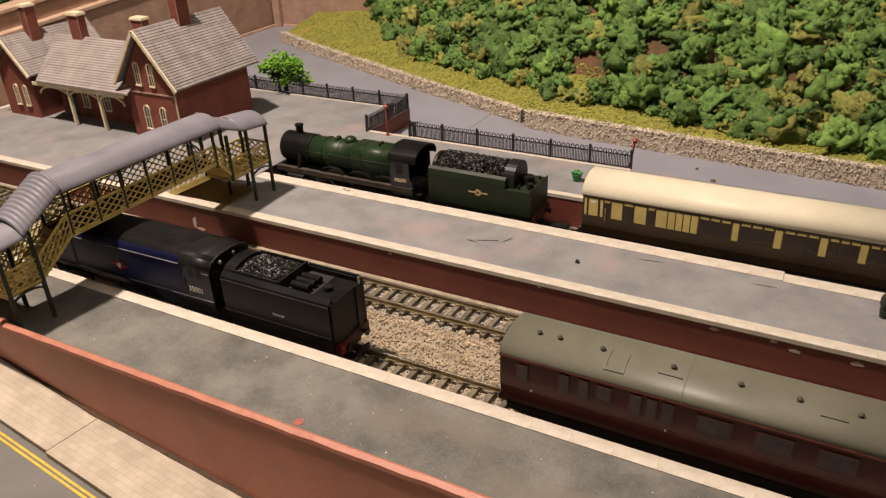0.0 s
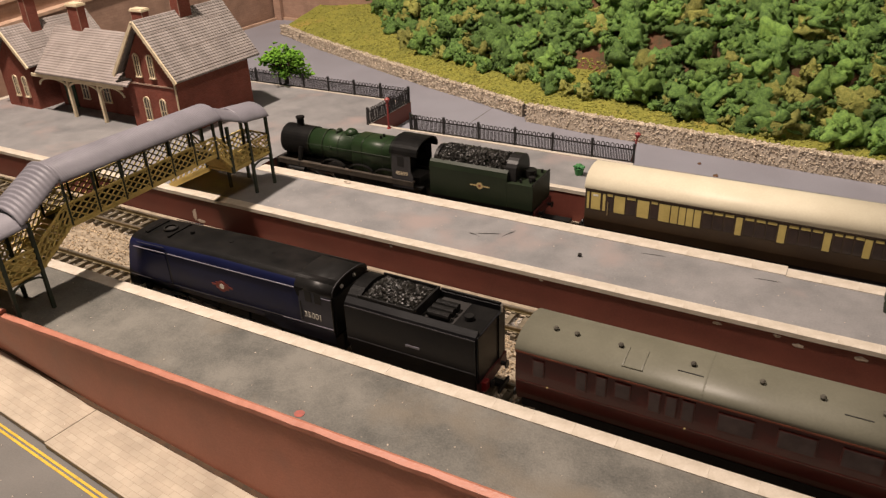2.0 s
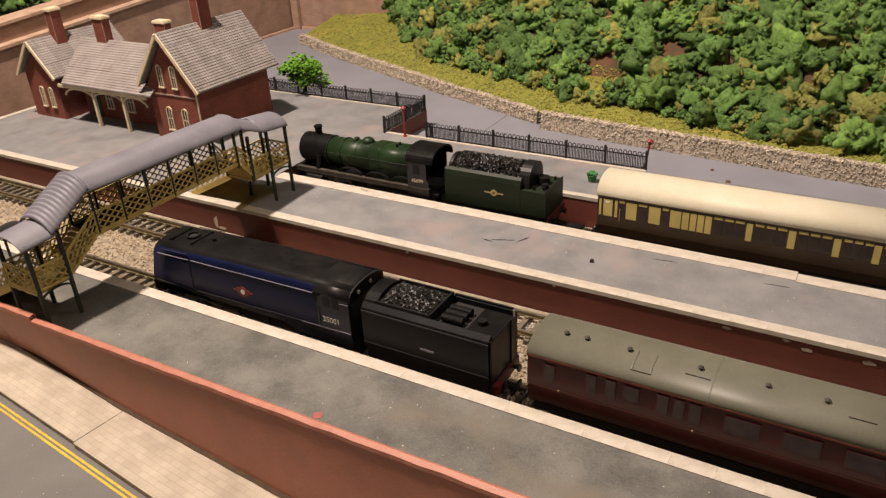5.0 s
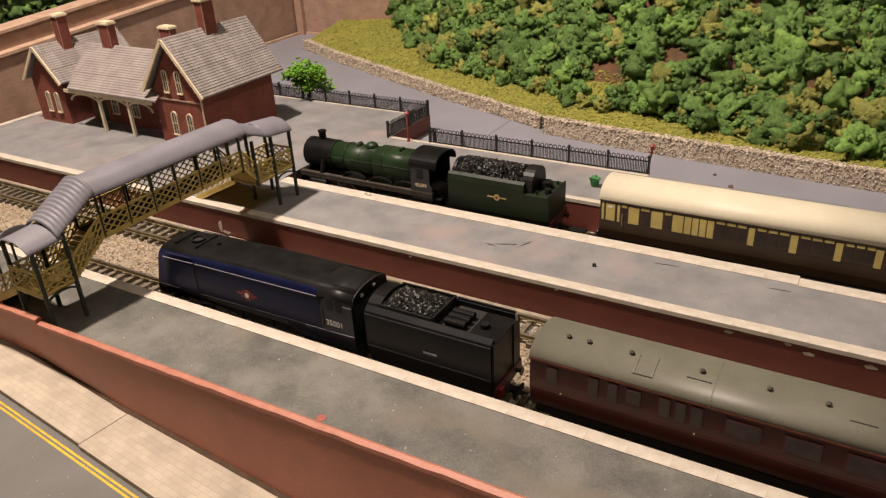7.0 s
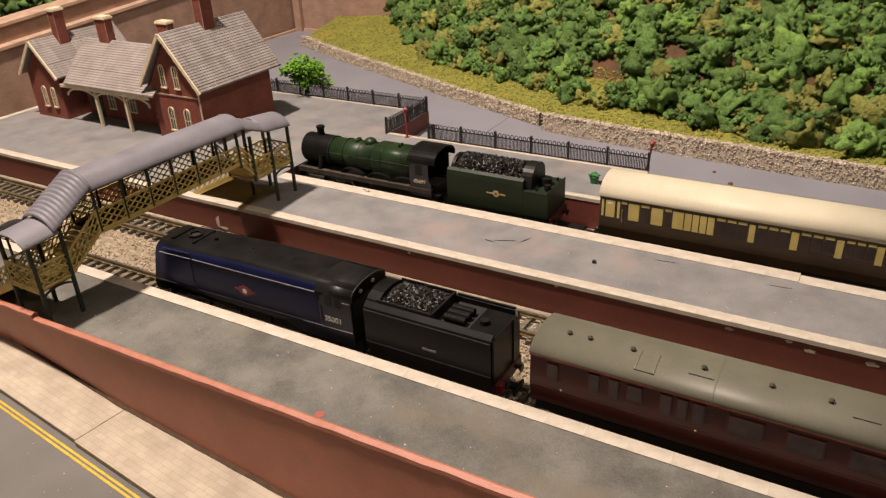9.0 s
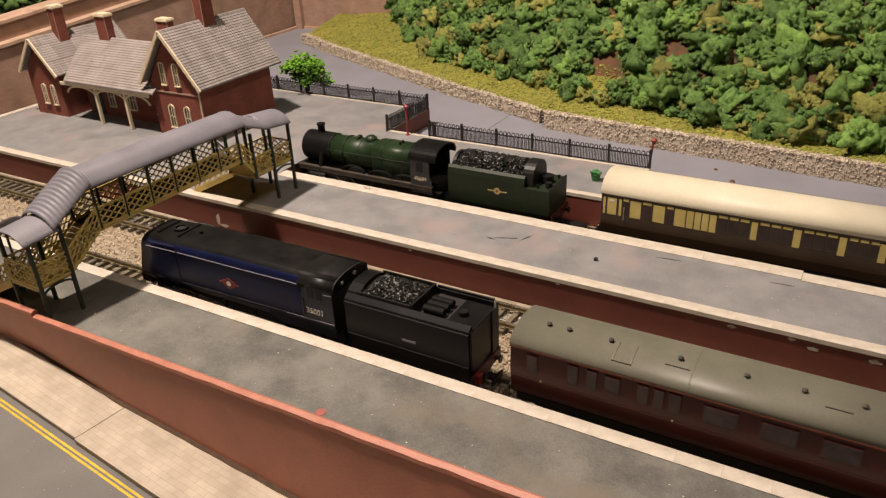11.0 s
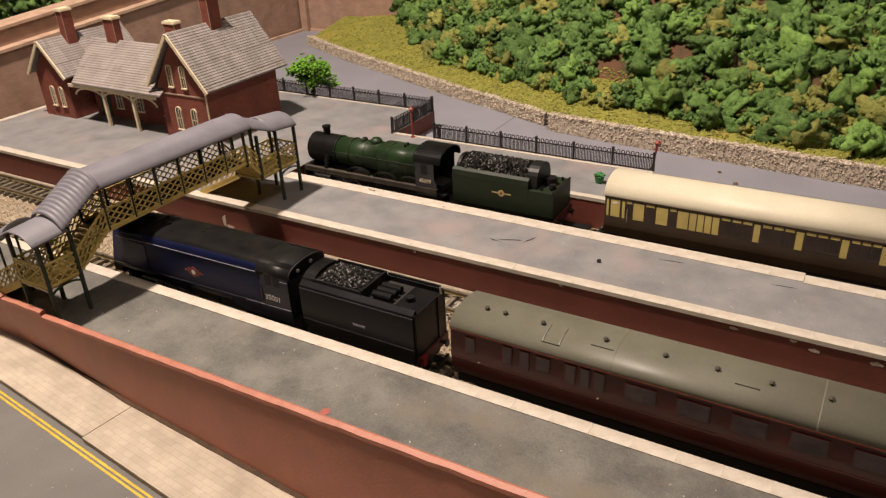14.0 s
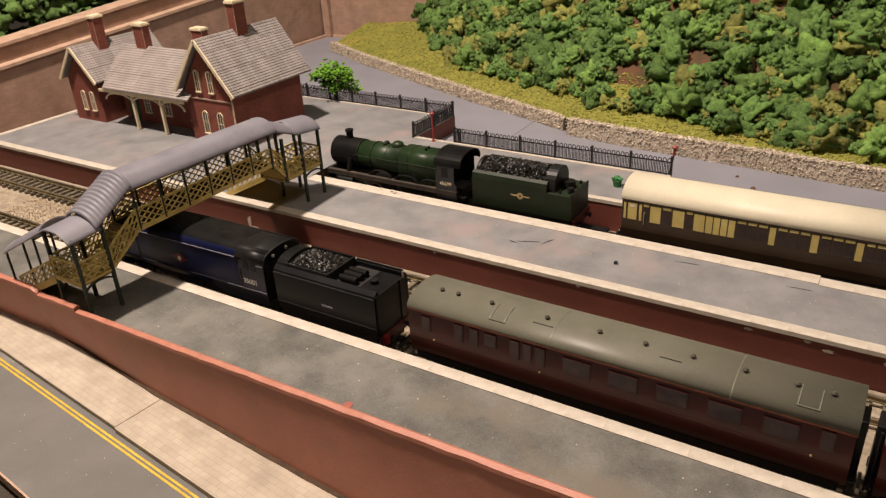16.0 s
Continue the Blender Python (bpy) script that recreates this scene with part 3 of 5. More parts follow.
    lumps("ballast", "chips", tan, None, "loose sandy ballast chips between the tracks", "ballast", sub=1, variants=6, seed=3)
    lumps("ballast", "greychips", grey, None, "loose grey ballast chips round the sleepers", "ballast", sub=1, variants=6, seed=4)
    bm = B()
    rows = [[(x, -25.5 + dy, max(0.05, 1.0 + heap(x, -25.5 + dy) * (0.85 + 0.4 * noise.noise(Vector((x * 0.2, dy * 0.2, 0)))))) for dy in np.linspace(-43, 43, 44)] for x in np.linspace(-470, 330, 240)]
    loft(bm, rows, close=False, cap=False)
    tagged(part("ballast_ridge", bm, "ballast"), "low ridges of sandy ballast between two tracks", "ballast", "", "stuff")


ballast_bed()


# ---- retaining wall, pavement and road in front ----
def front_wall():
    w = thing("retaining_wall", "terracotta painted retaining wall with a worn rounded top", "wall", kind="structure")

    def base(x):
        return -113 - 0.12 * (x + 146) if x < -73 else -121.8 - 0.078 * (x + 73)

    def top(x):
        """Where the top runs: a little askew to the platform, and rising."""
        return (-121 - 0.06 * (x + 60), 30 + 0.08 * (x + 60)) if x > -160 else (-115.0, 23.4)

    def stretch(x0, x1, up):
        bm, cap = B(), B()
        rings, caps = [], []
        for x in np.linspace(x0, x1, 48):
            ty, tz = top(x)
            tz += up
            b0 = min(base(x), ty + 2.5)
            d = 0.25 * noise.noise(Vector((x * 0.12, 3, 1)))
            rings.append([(x, b0, -3)] + [(x, b0 + (ty - 0.6 - b0) * k, -3 + (tz - 1.4 + 3) * k) for k in (0.25, 0.5, 0.75, 1)] + [(x, ty + 1.9, tz - 1.4), (x, ty + 1.9, 0)])
            caps.append([(x, ty - 1.1 + d, tz - 1.7), (x, ty - 0.9 + d, tz - 0.3 + d), (x, ty + 1, tz + 0.2 + d), (x, ty + 2.1, tz - 0.4), (x, ty + 2.2, tz - 1.7)])
        loft(bm, rings)
        ob = part("wall_body", bm, "wallred", w)
        loft(cap, caps)
        part("wall_top", cap, "walltop", w, "lighter worn top of the wall")
    # Thin dark strip: the shadow line between wall and pavement, put in as colour.
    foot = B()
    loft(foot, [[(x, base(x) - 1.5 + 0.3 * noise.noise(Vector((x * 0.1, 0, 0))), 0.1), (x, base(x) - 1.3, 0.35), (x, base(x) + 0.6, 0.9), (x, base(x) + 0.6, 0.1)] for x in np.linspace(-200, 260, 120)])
    part("wall_foot", foot, "moss", w, "dark strip painted as the shadow line along the wall foot")
    stretch(-127, 260, 0)
    stretch(-160, -126.6, 2.0)
    stretch(-340, -159.4, 2.8)


front_wall()
KD = Vector((1, -0.108, 0)).normalized()
KN = Vector((KD.y, -KD.x, 0))
K0 = Vector((-105, -141, 0))
KTURN = math.degrees(math.atan2(KD.y, KD.x))
pave_piece = box(B(), -400, 33.0, -0.2, 40, -3, 0, 0.2)
pv = structure("pavement_left", pave_piece, "paving", "cream slab pavement in printed paving blocks")
pv.matrix_basis = at(K0.x, K0.y, 0, 0, 0, KTURN)
pv2 = structure("pavement_right", box(B(), 33.5, 420, -0.9, 40, -3, 0.15, 0.2), "paving", "cream slab pavement in printed paving blocks")
pv2.matrix_basis = at(K0.x, K0.y, 0, 0, 0, KTURN)
rd = structure("road", box(B(), -500, 500, -39.5, -0.2, -6, -2.4), "road", "dull grey model road with faint scuffs")
rd.matrix_basis = at(K0.x, K0.y, 0, 0, 0, KTURN)
edge = structure("road_edge", box(B(), -500, 500, -40.3, -39.5, -7, -2.2, 0.1), "backcap", "thin pale edge strip of the road board")
edge.matrix_basis = at(K0.x, K0.y, 0, 0, 0, KTURN)
bd = structure("baseboard", box(B(), -500, 500, -260, -40.4, -16, -9), "baseboard", "dark bare baseboard beyond the road")
bd.matrix_basis = at(K0.x, K0.y, 0, 0, 0, KTURN)
for d in (-3.4, -5.2):
    ln = structure("road_line", box(B(), -500, 500, d - 0.5, d + 0.5, -2.4, -2.25), "yellow", "worn double yellow road line")
    ln.matrix_basis = at(K0.x, K0.y, 0, 0, 0, KTURN)

# ---- back walls ----
bw = thing("back_wall", "tall buff stone backdrop wall with ledge and piers", "wall", kind="structure")


def rising(x0, x1, lo0, lo, hi0, hi):
    """A stretch of wall along y whose foot and top climb evenly: heights at y=-60 and y=500."""
    return loft(B(), [[(x0, y, a), (x1, y, a), (x1, y, b), (x0, y, b)] for y, a, b in ((-60, lo0, hi0), (500, lo, hi))])


part("wall_body", rising(-490, -473, 0, 0, 52.0, 92.5), "backwall", bw)
part("ledge", rising(-491, -470.5, 52.0, 92.5, 54.6, 95.1), "backcap", bw, "pale stone ledge")
part("upper_wall", rising(-500, -481, 54.6, 95.1, 66.5, 112.5), "backwall", bw)
part("coping", rising(-502, -478, 66.5, 112.5, 69.0, 115.0), "backcap", bw, "pale stone coping")
part("wall_body", box(B(), -470, -318, 478, 496, 0, 110), "backwall", bw)
part("pier", box(B(), -470, -460, 472, 478, 0, 110, 0.5), "backwall", bw)
part("foot_course", box(B(), -460, -318, 475.5, 478, 0, 9, 0.5), "backcap", bw, "pale stone foot course")
part("foot_course", box(B(), -470, -467, 100, 472, 0, 9, 0.5), "backcap", bw, "pale stone foot course")


# ---- rough stone wall ----
WALL_A = [(-412, 412), (-330, 370), (-235, 328), (-153, 292), (-87, 267), (-50, 251)]
WALL_B = [(-43, 243), (12, 235), (72, 230), (143, 223), (195, 219), (300, 208)]


def along(line, step):
    out = []
    for (x0, y0), (x1, y1) in zip(line, line[1:]):
        L = math.hypot(x1 - x0, y1 - y0)
        n = max(1, int(L / step))
        for i in range(n):
            k = i / n
            out.append((x0 + (x1 - x0) * k, y0 + (y1 - y0) * k, (x1 - x0) / L, (y1 - y0) / L))
    return out


def stone_wall(name, line, h, seed, coarse):
    rng = np.random.default_rng(seed)
    w = thing(name, "low dry-stone wall of rough pale stones", "wall", "stone walls along the road", kind="structure")
    bm = B()
    rings = []
    for x, y, dx, dy in along(line, 8) + [(*line[-1], 1, -0.1)]:
        nx, ny = -dy, dx
        rings.append([(x, y, 5), (x + nx * 0.6, y + ny * 0.6, 6 + h - 1), (x + nx * 6, y + ny * 6, 6 + h - 0.6), (x + nx * 7, y + ny * 7, 5)])
    loft(bm, rings)
    part("wall_core", bm, "mortar", w)
    pl = []
    for x, y, dx, dy in along(line, 1.25 if coarse else 1.0):
        nx, ny = -dy, dx
        for k in range(8 if coarse else 7):
            z = 6 + rng.uniform(0, h)
            o = (z - 6) / h * 0.6
            pl.append((x + nx * o + rng.uniform(-1, 1), y + ny * o - 0.1, z, rng.uniform(0.35, 0.8) if coarse else rng.uniform(0.5, 0.95)))
        for k in range(4):
            o = rng.uniform(0.3, 6.5)
            pl.append((x + nx * o, y + ny * o, 6 + h - 0.6 + rng.uniform(-0.3, 0.3), rng.uniform(0.6, 1.2) if coarse else rng.uniform(0.5, 0.9)))
    lumps("stones", "stone", pl, w, "rough pale stones set in the wall", "", sub=1, variants=7, seed=seed, flat=0.85)


stone_wall("stone_wall_left", WALL_A, 10.5, 11, False)
stone_wall("stone_wall_right", WALL_B, 13, 12, True)


# ---- hill ----
def wall_y(x):
    pts = [(-900, 560)] + WALL_A + WALL_B
    for (x0, y0), (x1, y1) in zip(pts, pts[1:]):
        if x0 <= x <= x1:
            return y0 + (y1 - y0) * (x - x0) / (x1 - x0)
    return 196


def hill_h(x, y):
    d = y - wall_y(x) - 6
    foot = 34 + 8 * noise.noise(Vector((x * 0.02, 5, 0)))
    if x < -200:
        foot += (-200 - x) * 0.55
    z = 15.5 + 0.16 * max(0, min(d, foot))
    if d > foot:
        z += min(125, 0.95 * (d - foot))
    return z + 2.2 * noise.noise(Vector((x * 0.05, y * 0.05, 2)))


def hill():
    bm = B()
    rows = []
    for x in np.arange(-405, 460, 7):
        y0 = wall_y(x) + 5.5
        rows.append([(x, y0 + d, hill_h(x, y0 + d)) for d in np.linspace(0, 330, 56)])
    loft(bm, rows, close=False, cap=False)
    ob = structure("hill", bm, "grass", "steep model hillside with mossy yellow-green flock")
    ob.data.materials.append(M["earth"])
    for f in ob.data.polygons:
        c = f.center / U
        f.material_index = 1 if c.z > 33 else 0
        f.use_smooth = True
    rng = np.random.default_rng(21)
    sets = {"leaf1": ([], []), "leaf2": ([], []), "leaf3": ([], [])}
    n = 0
    bare = ((-13, 57, 13), (40, 74, 7), (25, 70, 5), (72, 59, 6), (130, 64, 6))
    while n < 2200:
        x, d = rng.uniform(-330, 225), rng.uniform(0, 150)
        y = wall_y(x) + d
        foot = 37 - 12 * min(1, max(0, (x - 20) / 50)) + 6 * noise.noise(Vector((x * 0.02, 5, 0))) + (max(0, -200 - x) * 0.55)
        if d < foot + 6 * noise.noise(Vector((x * 0.06, 1, 4))):
            continue
        if any(math.hypot(x - a, d - b) < c for a, b, c in bare):
            continue
        z = hill_h(x, y)
        r = float(np.clip(rng.lognormal(1.55, 0.45), 2.2, 9.5))
        tone = noise.noise(Vector((x * 0.05, d * 0.05, 20))) * 0.7 + rng.normal(0, 0.32)
        big, small = sets["leaf2" if tone > 0.34 else ("leaf3" if tone < -0.38 else "leaf1")]
        zz = z + r * rng.uniform(-0.1, 1.15)
        big.append((x, y, zz, r * 0.92))
        for k in range(8):
            v = rng.normal(0, 1, 3)
            v /= np.linalg.norm(v)
            v[2] = abs(v[2])
            q = r * rng.uniform(0.65, 1.05)
            small.append((x + v[0] * q, y + v[1] * q - 0.25 * r, zz + v[2] * q * 0.8, rng.uniform(0.7, 1.9)))
        n += 1
    words = {"leaf1": "dense dark green clump foliage over the hillside", "leaf2": "olive brown clump foliage over the hillside", "leaf3": "brighter green clump foliage over the hillside"}
    for k, (key, (big, small)) in enumerate(sets.items()):
        lumps("bushes", key, big, None, words[key], "bushes", seed=31 + k, rough=0.9, flat=0.9, sub=3, variants=18, torn=0.6, smooth=True)
        lumps("bush_crumbs", key, small, None, words[key], "bushes", seed=51 + k, rough=0.95, flat=0.95, sub=2, variants=16, torn=0.5, smooth=True)
    pl = []
    for i in range(11000):
        x, d = rng.uniform(-403, 230), rng.uniform(5, 60)
        if x < -200:
            d = rng.uniform(5, 60 + (-200 - x) * 0.6)
        y = wall_y(x) + d
        pl.append((x, y, hill_h(x, y) + 0.1, rng.uniform(0.4, 1.25)))
    lumps("moss", "tuft", pl, None, "crumbly yellow-green flock at the hill foot", "moss", sub=1, variants=6, seed=34, flat=0.7)


hill()
bank = lumps("dark_bank", "leaf1", [(random.uniform(-620, -515), random.uniform(-60, 500), random.uniform(60, 125), random.uniform(3, 8)) for i in range(1100)],
             None, "dark green foliage bank behind the stone wall", "bushes", seed=35, rough=0.9, flat=0.78, smooth=True)
structure("bank_behind", box(B(), -640, -502, -80, 520, 0, 62), "earth", "dark earth bank behind the stone wall")


# ---- station building ----
def gable_block(h, x0, x1, y0, y1, eave, apex, name="wall"):
    """Walls with gables to front and back, and a pitched roof with its ridge along y."""
    xm = (x0 + x1) / 2
    part(name, extrude_y(B(), [(x0, ZP), (x1, ZP), (x1, eave), (xm, apex - 1.5), (x0, eave)], y0, y1), "brick", h, "red brick wall with gables")


def pitched_y(h, x0, x1, y0, y1, eave, apex, name="roof"):
    """Two slopes of overlapping tile courses, ridge along y."""
    xm = (x0 + x1) / 2
    for s, xe in ((-1, x0), (1, x1)):
        slope = part(name, extrude_y(B(), [(xe, eave - 0.5), (xe, eave), (xm, apex), (xm, apex - 0.5)], y0, y1), "slate", h, "weathered grey tiled roof slope")
        n = max(8, round(math.hypot(xe - xm, apex - eave) / 2.1))
        for i in range(n):
            a, b = i / n, (i + 1.18) / n
            b = min(b, 1.0)
            xa, xb = xe + (xm - xe) * a, xe + (xm - xe) * b
            za, zb = eave + (apex - eave) * a, eave + (apex - eave) * b
            lift = 0.75
            bm = loft(B(), [[(xa, y, za), (xa, y, za + lift), (xb, y, zb + 0.25), (xb, y, zb)] for y in (y0 + random.uniform(-0.2, 0.2), y1 + random.uniform(-0.2, 0.2))])
            part("tile_course", bm, "slate", slope)
    part("ridge", extrude_y(B(), [(xm - 0.8, apex - 0.2), (xm, apex + 0.5), (xm + 0.8, apex - 0.2)], y0, y1), "slate", h, "worn ridge tiles")


def bargeboard(h, x0, x1, y, eave, apex):
    xm = (x0 + x1) / 2
    for xe in (x0, x1):
        bm = B()
        bar(bm, (xe, y, eave - 0.6), (xm, y, apex - 0.6), 1.2, 2.2)
        n = 9
        for i in range(n):
            k = (i + 0.5) / n
            rod(bm, (xe + (xm - xe) * k, y - 0.4, eave + (apex - eave) * k - 2.0), (xe + (xm - xe) * k, y + 0.4, eave + (apex - eave) * k - 2.0), 0.9, seg=8)
        part("bargeboard", bm, "trim", h, "cream fretted bargeboard")


def arched_window(h, x, y, z0, z1, w, face="y"):
    """A pale arched frame with bars and dark panes, standing proud of the wall."""
    win = new("window")
    win.parent = h
    win.matrix_basis = at(x, y, z0, 0, 0, 0 if face == "y" else 90)
    tagged(win, "pale arched sash window")
    H = z1 - z0

    def arch(w2, top, k=7):
        return [(-w2, 0)] + [(w2 * -math.cos(math.pi * i / k), top - w2 + w2 * math.sin(math.pi * i / k)) for i in range(k + 1)] + [(w2, 0)]
    o, i = arch(w / 2 + 0.8, H + 0.8), arch(w / 2, H)
    bm = B()
    for a, b in (((-0.7), 0.3),):
        for j in range(len(o) - 1):
            q = [o[j], o[j + 1], i[j + 1], i[j]]
            loft(bm, [[(p[0], a, p[1]) for p in q], [(p[0], b, p[1]) for p in q]])
    box(bm, -0.25, 0.25, -0.5, 0.2, 0, H)
    box(bm, -w / 2, w / 2, -0.5, 0.2, H * 0.48, H * 0.48 + 0.5)
    part("frame", bm, "trim", win)
    part("sill", box(B(), -w / 2 - 1, w / 2 + 1, -1.2, 0.3, -0.9, 0), "trim", win)
    bm = B()
    loft(bm, [[(p[0], -0.15, p[1]) for p in i], [(p[0], 0.25, p[1]) for p in i]])
    part("pane", bm, "pane", win)


def chimney(h, x, y, z0, z1, wx, wy):
    c = part("chimney", box(B(), x - wx / 2, x + wx / 2, y - wy / 2, y + wy / 2, z0, z1, 0.15), "brick", h, "red brick chimney stack")
    bm = B()
    box(bm, x - wx / 2 - 0.9, x + wx / 2 + 0.9, y - wy / 2 - 0.9, y + wy / 2 + 0.9, z1, z1 + 1.6, 0.2)
    box(bm, x - wx / 2 - 0.3, x + wx / 2 + 0.3, y - wy / 2 - 0.3, y + wy / 2 + 0.3, z1 + 1.6, z1 + 2.4, 0.2)
    part("cap", bm, "trim", c, "pale stone chimney cap")
    for sx in (-1, 1):
        part("corner_edge", box(B(), x + sx * wx / 2 - 0.22, x + sx * wx / 2 + 0.22, y - wy / 2 - 0.1, y - wy / 2 + 0.3, z0, z1), "quoin", c, "pale worn corner")


def station():
    h = thing("station_building", "red brick model station with grey tiled roofs and cream veranda", "building")
    # two-storey house
    gable_block(h, -281, -233, 92, 163, 57.5, 94)
    pitched_y(h, -287, -227.5, 87.5, 171, 57, 95)
    bargeboard(h, -287, -227.5, 87.2, 57, 95)
    for x in (-264.5, -249):
        arched_window(h, x, 91.8, 26, 42, 4.4)
    for x in (-266, -253):
        arched_window(h, x, 91.8, 57, 72, 3.8)
    part("downpipe", rod(B(), (-234, 91.5, ZP), (-234, 91.5, 57), 0.6), "trim", h, "cream downpipe at the corner")
    part("string_course", box(B(), -281.5, -232.5, 91.4, 92, 51, 52), "quoin", h)
    arched_window(h, -232.8, 106, 28, 36, 2.6, "x")
    chimney(h, -257, 131, 88, 113, 7.5, 11)
    # left wing
    gable_block(h, -423, -386, 91, 160, 53, 77)
    pitched_y(h, -428.0, -382, 87, 166, 52.5, 79.5)
    bargeboard(h, -428.0, -382, 86.8, 52.5, 79.5)
    for x in (-407.5, -396.5):
        arched_window(h, x, 90.8, 28, 43, 3.6)
    chimney(h, -402, 114, 70, 98, 6.5, 9)
    # link with veranda, ridge along x
    part("wall", extrude_x(B(), [(108, ZP), (150, ZP), (150, 50), (128, 74), (108, 52)], -380, -281), "brick", h, "red brick wall with gables")
    for s, (ye, ze) in enumerate(((86.5, 50), (160, 50))):
        def end(k):
            return -373.5 - 16.5 * k
        slope = part("roof", loft(B(), [[(end(0), ye, ze - 0.5), (end(0), ye, ze), (end(1), 125, 76), (end(1), 125, 75.5)], [(-275, ye, ze - 0.5), (-275, ye, ze), (-275, 125, 76), (-275, 125, 75.5)]]), "slatex", h, "weathered grey tiled roof slope")
        n = 20
        for i in range(n):
            a, b = i / n, min((i + 1.18) / n, 1)
            ya, yb = ye + (125 - ye) * a, ye + (125 - ye) * b
            za, zb = ze + (76 - ze) * a, ze + (76 - ze) * b
            part("tile_course", loft(B(), [[(xa, ya, za), (xa, ya, za + 0.75), (xb, yb, zb + 0.25), (xb, yb, zb)] for xa, xb in ((end(a), end(b)), (-275, -275))]), "slatex", slope)
    chimney(h, -361, 125, 68, 92, 11, 7)
    chimney(h, -340, 165, 40, 82, 12, 7)
    part("fascia", box(B(), -380, -281, 87.2, 88.2, 46.5, 49, 0.1), "trim", h, "cream veranda fascia board")
    for x in (-343, -310):
        part("column", box(B(), x - 1.1, x + 1.1, 88.8, 91, ZP, 47, 0.2), "trim", h, "cream veranda post")
    for a, b in ((-376, -343), (-343, -310), (-310, -284)):
        bm = B()
        r = (b - a) / 2
        for i in range(12):
            t0, t1 = math.pi * i / 12, math.pi * (i + 1) / 12
            bar(bm, ((a + b) / 2 - r * math.cos(t0), 89.6, 40 + 6 * math.sin(t0)), ((a + b) / 2 - r * math.cos(t1), 89.6, 40 + 6 * math.sin(t1)), 1.0, 1.2)
        part("arch", bm, "trim", h, "cream curved veranda brace")
    door = part("door", box(B(), -374, -362, 107.2, 108, ZP, 42, 0.1), "doorgreen", h, "dark green panelled door")
    part("panel", box(B(), -372, -364, 106.8, 107.2, 22, 38, 0.1), "doorgreen", door)
    for x in (-350, -326, -296):
        arched_window(h, x, 107.8, 27, 42, 6)
    return h


station()


# ---- covered footbridge ----
def footbridge():
    f = thing("footbridge", "covered footbridge with ochre lattice sides and grey corrugated roof", "footbridge", kind="")
    XL, XR = -141.0, -121.5
    XM, HW = (XL + XR) / 2, (XR - XL) / 2

    def deck(y):
        pts = [(-115, 37), (-97, 37), (-78, 50), (12, 50), (23, 38), (54, 38)]
        for (a, za), (b, zb) in zip(pts, pts[1:]):
            if a <= y <= b:
                return za + (zb - za) * (y - a) / (b - a)
        return 37

    def roof(name, y0, z0, y1, z1, pitch, amp, rise, over=1.5, side=None):
        bm = B()
        L = math.hypot(y1 - y0, z1 - z0)
        n = max(4, int(L / pitch * 6))
        rings = []
        for i in range(n + 1):
            k = i / n
            y, z = y0 + (y1 - y0) * k, z0 + (z1 - z0) * k
            a = amp * math.sin(k * L / pitch * 2 * math.pi)
            up = [(XM + (HW + over) * math.sin(t) / math.sin(1.15), y, z + rise * (math.cos(t) - math.cos(1.15)) / (1 - math.cos(1.15)) + a) for t in np.linspace(-1.15, 1.15, 15)]
            dn = [(x, yy, zz - 0.7) for x, yy, zz in up[::-1]]
            rings.append(up + dn)
        loft(bm, rings)
        ob = part(name, bm, "tin", f, "grey corrugated barrel roof")
        for p in ob.data.polygons:
            p.use_smooth = True

    roof("roof", -79.5, 71, 18.0, 68.8, 1.15, 0.07, 6.5)
    roof("roof", -101, 60, -78.5, 72.5, 2.2, 0.36, 6.2)
    roof("roof", -115.5, 58.4, -98.5, 59.2, 1.6, 0.0, 5.0)
    roof("roof", 17.0, 68.6, 34.5, 61.6, 2.6, 0.0, 5.4)
    roof("roof", 33.0, 62.0, 53.5, 59.7, 1.9, 0.0, 6.4)
    # decks and stairs
    part("deck", box(B(), XL + 0.5, XR - 0.5, -78, 12, 49.5, 50), "bridgegreen", f)
    part("landing", box(B(), XL + 0.5, XR - 0.5, -114, -97, 36, 37), "lattice", f)
    part("landing", box(B(), XL + 0.5, XR - 0.5, 21, 54, 36.4, 37.4), "lattice", f)
    for a, za, b, zb in ((-97, 37, -78, 50), (23, 38, 12, 50)):
        for i in range(8):
            k = (i + 0.5) / 8
            y, z = a + (b - a) * k, za + (zb - za) * k
            part("step", box(B(), XL + 0.8, XR - 0.8, y - 1.6, y + 1.6, z - 0.5, z + 0.3), "lattice", f)
    # stairs down along the platforms
    for y0, y1 in ((-113, -99), (23, 52)):
        for i in range(13):
            x, z = XL - 1.2 - i * 2.6, 35.6 - i * 1.35
            part("step", box(B(), x - 1.7, x + 1.2, y0, y1, z - 0.4, z + 0.3), "lattice", f)
        for y in (y0 - 0.2, y1 + 0.2):
            part("stringer", bar(B(), (XL, y, 35.6), (XL - 35, y, ZP), 0.7, 3.2), "lattice", f, "ochre stair side board")

    def panel(x, y0, z0, y1, z1, h, vertical=True):
        """An ochre lattice panel between two uprights; x side at constant x, or crosswise."""
        bm = B()

        def P(k, t):
            if vertical:
                return (x, y0 + (y1 - y0) * k, z0 + (z1 - z0) * k + h * t)
            return (y0 + (y1 - y0) * k, x, z0 + (z1 - z0) * k + h * t)
        L = abs(y1 - y0)
        bar(bm, P(0, 0.03), P(1, 0.03), 0.7, 1.1)
        bar(bm, P(0, 1), P(1, 1), 0.7, 0.8)
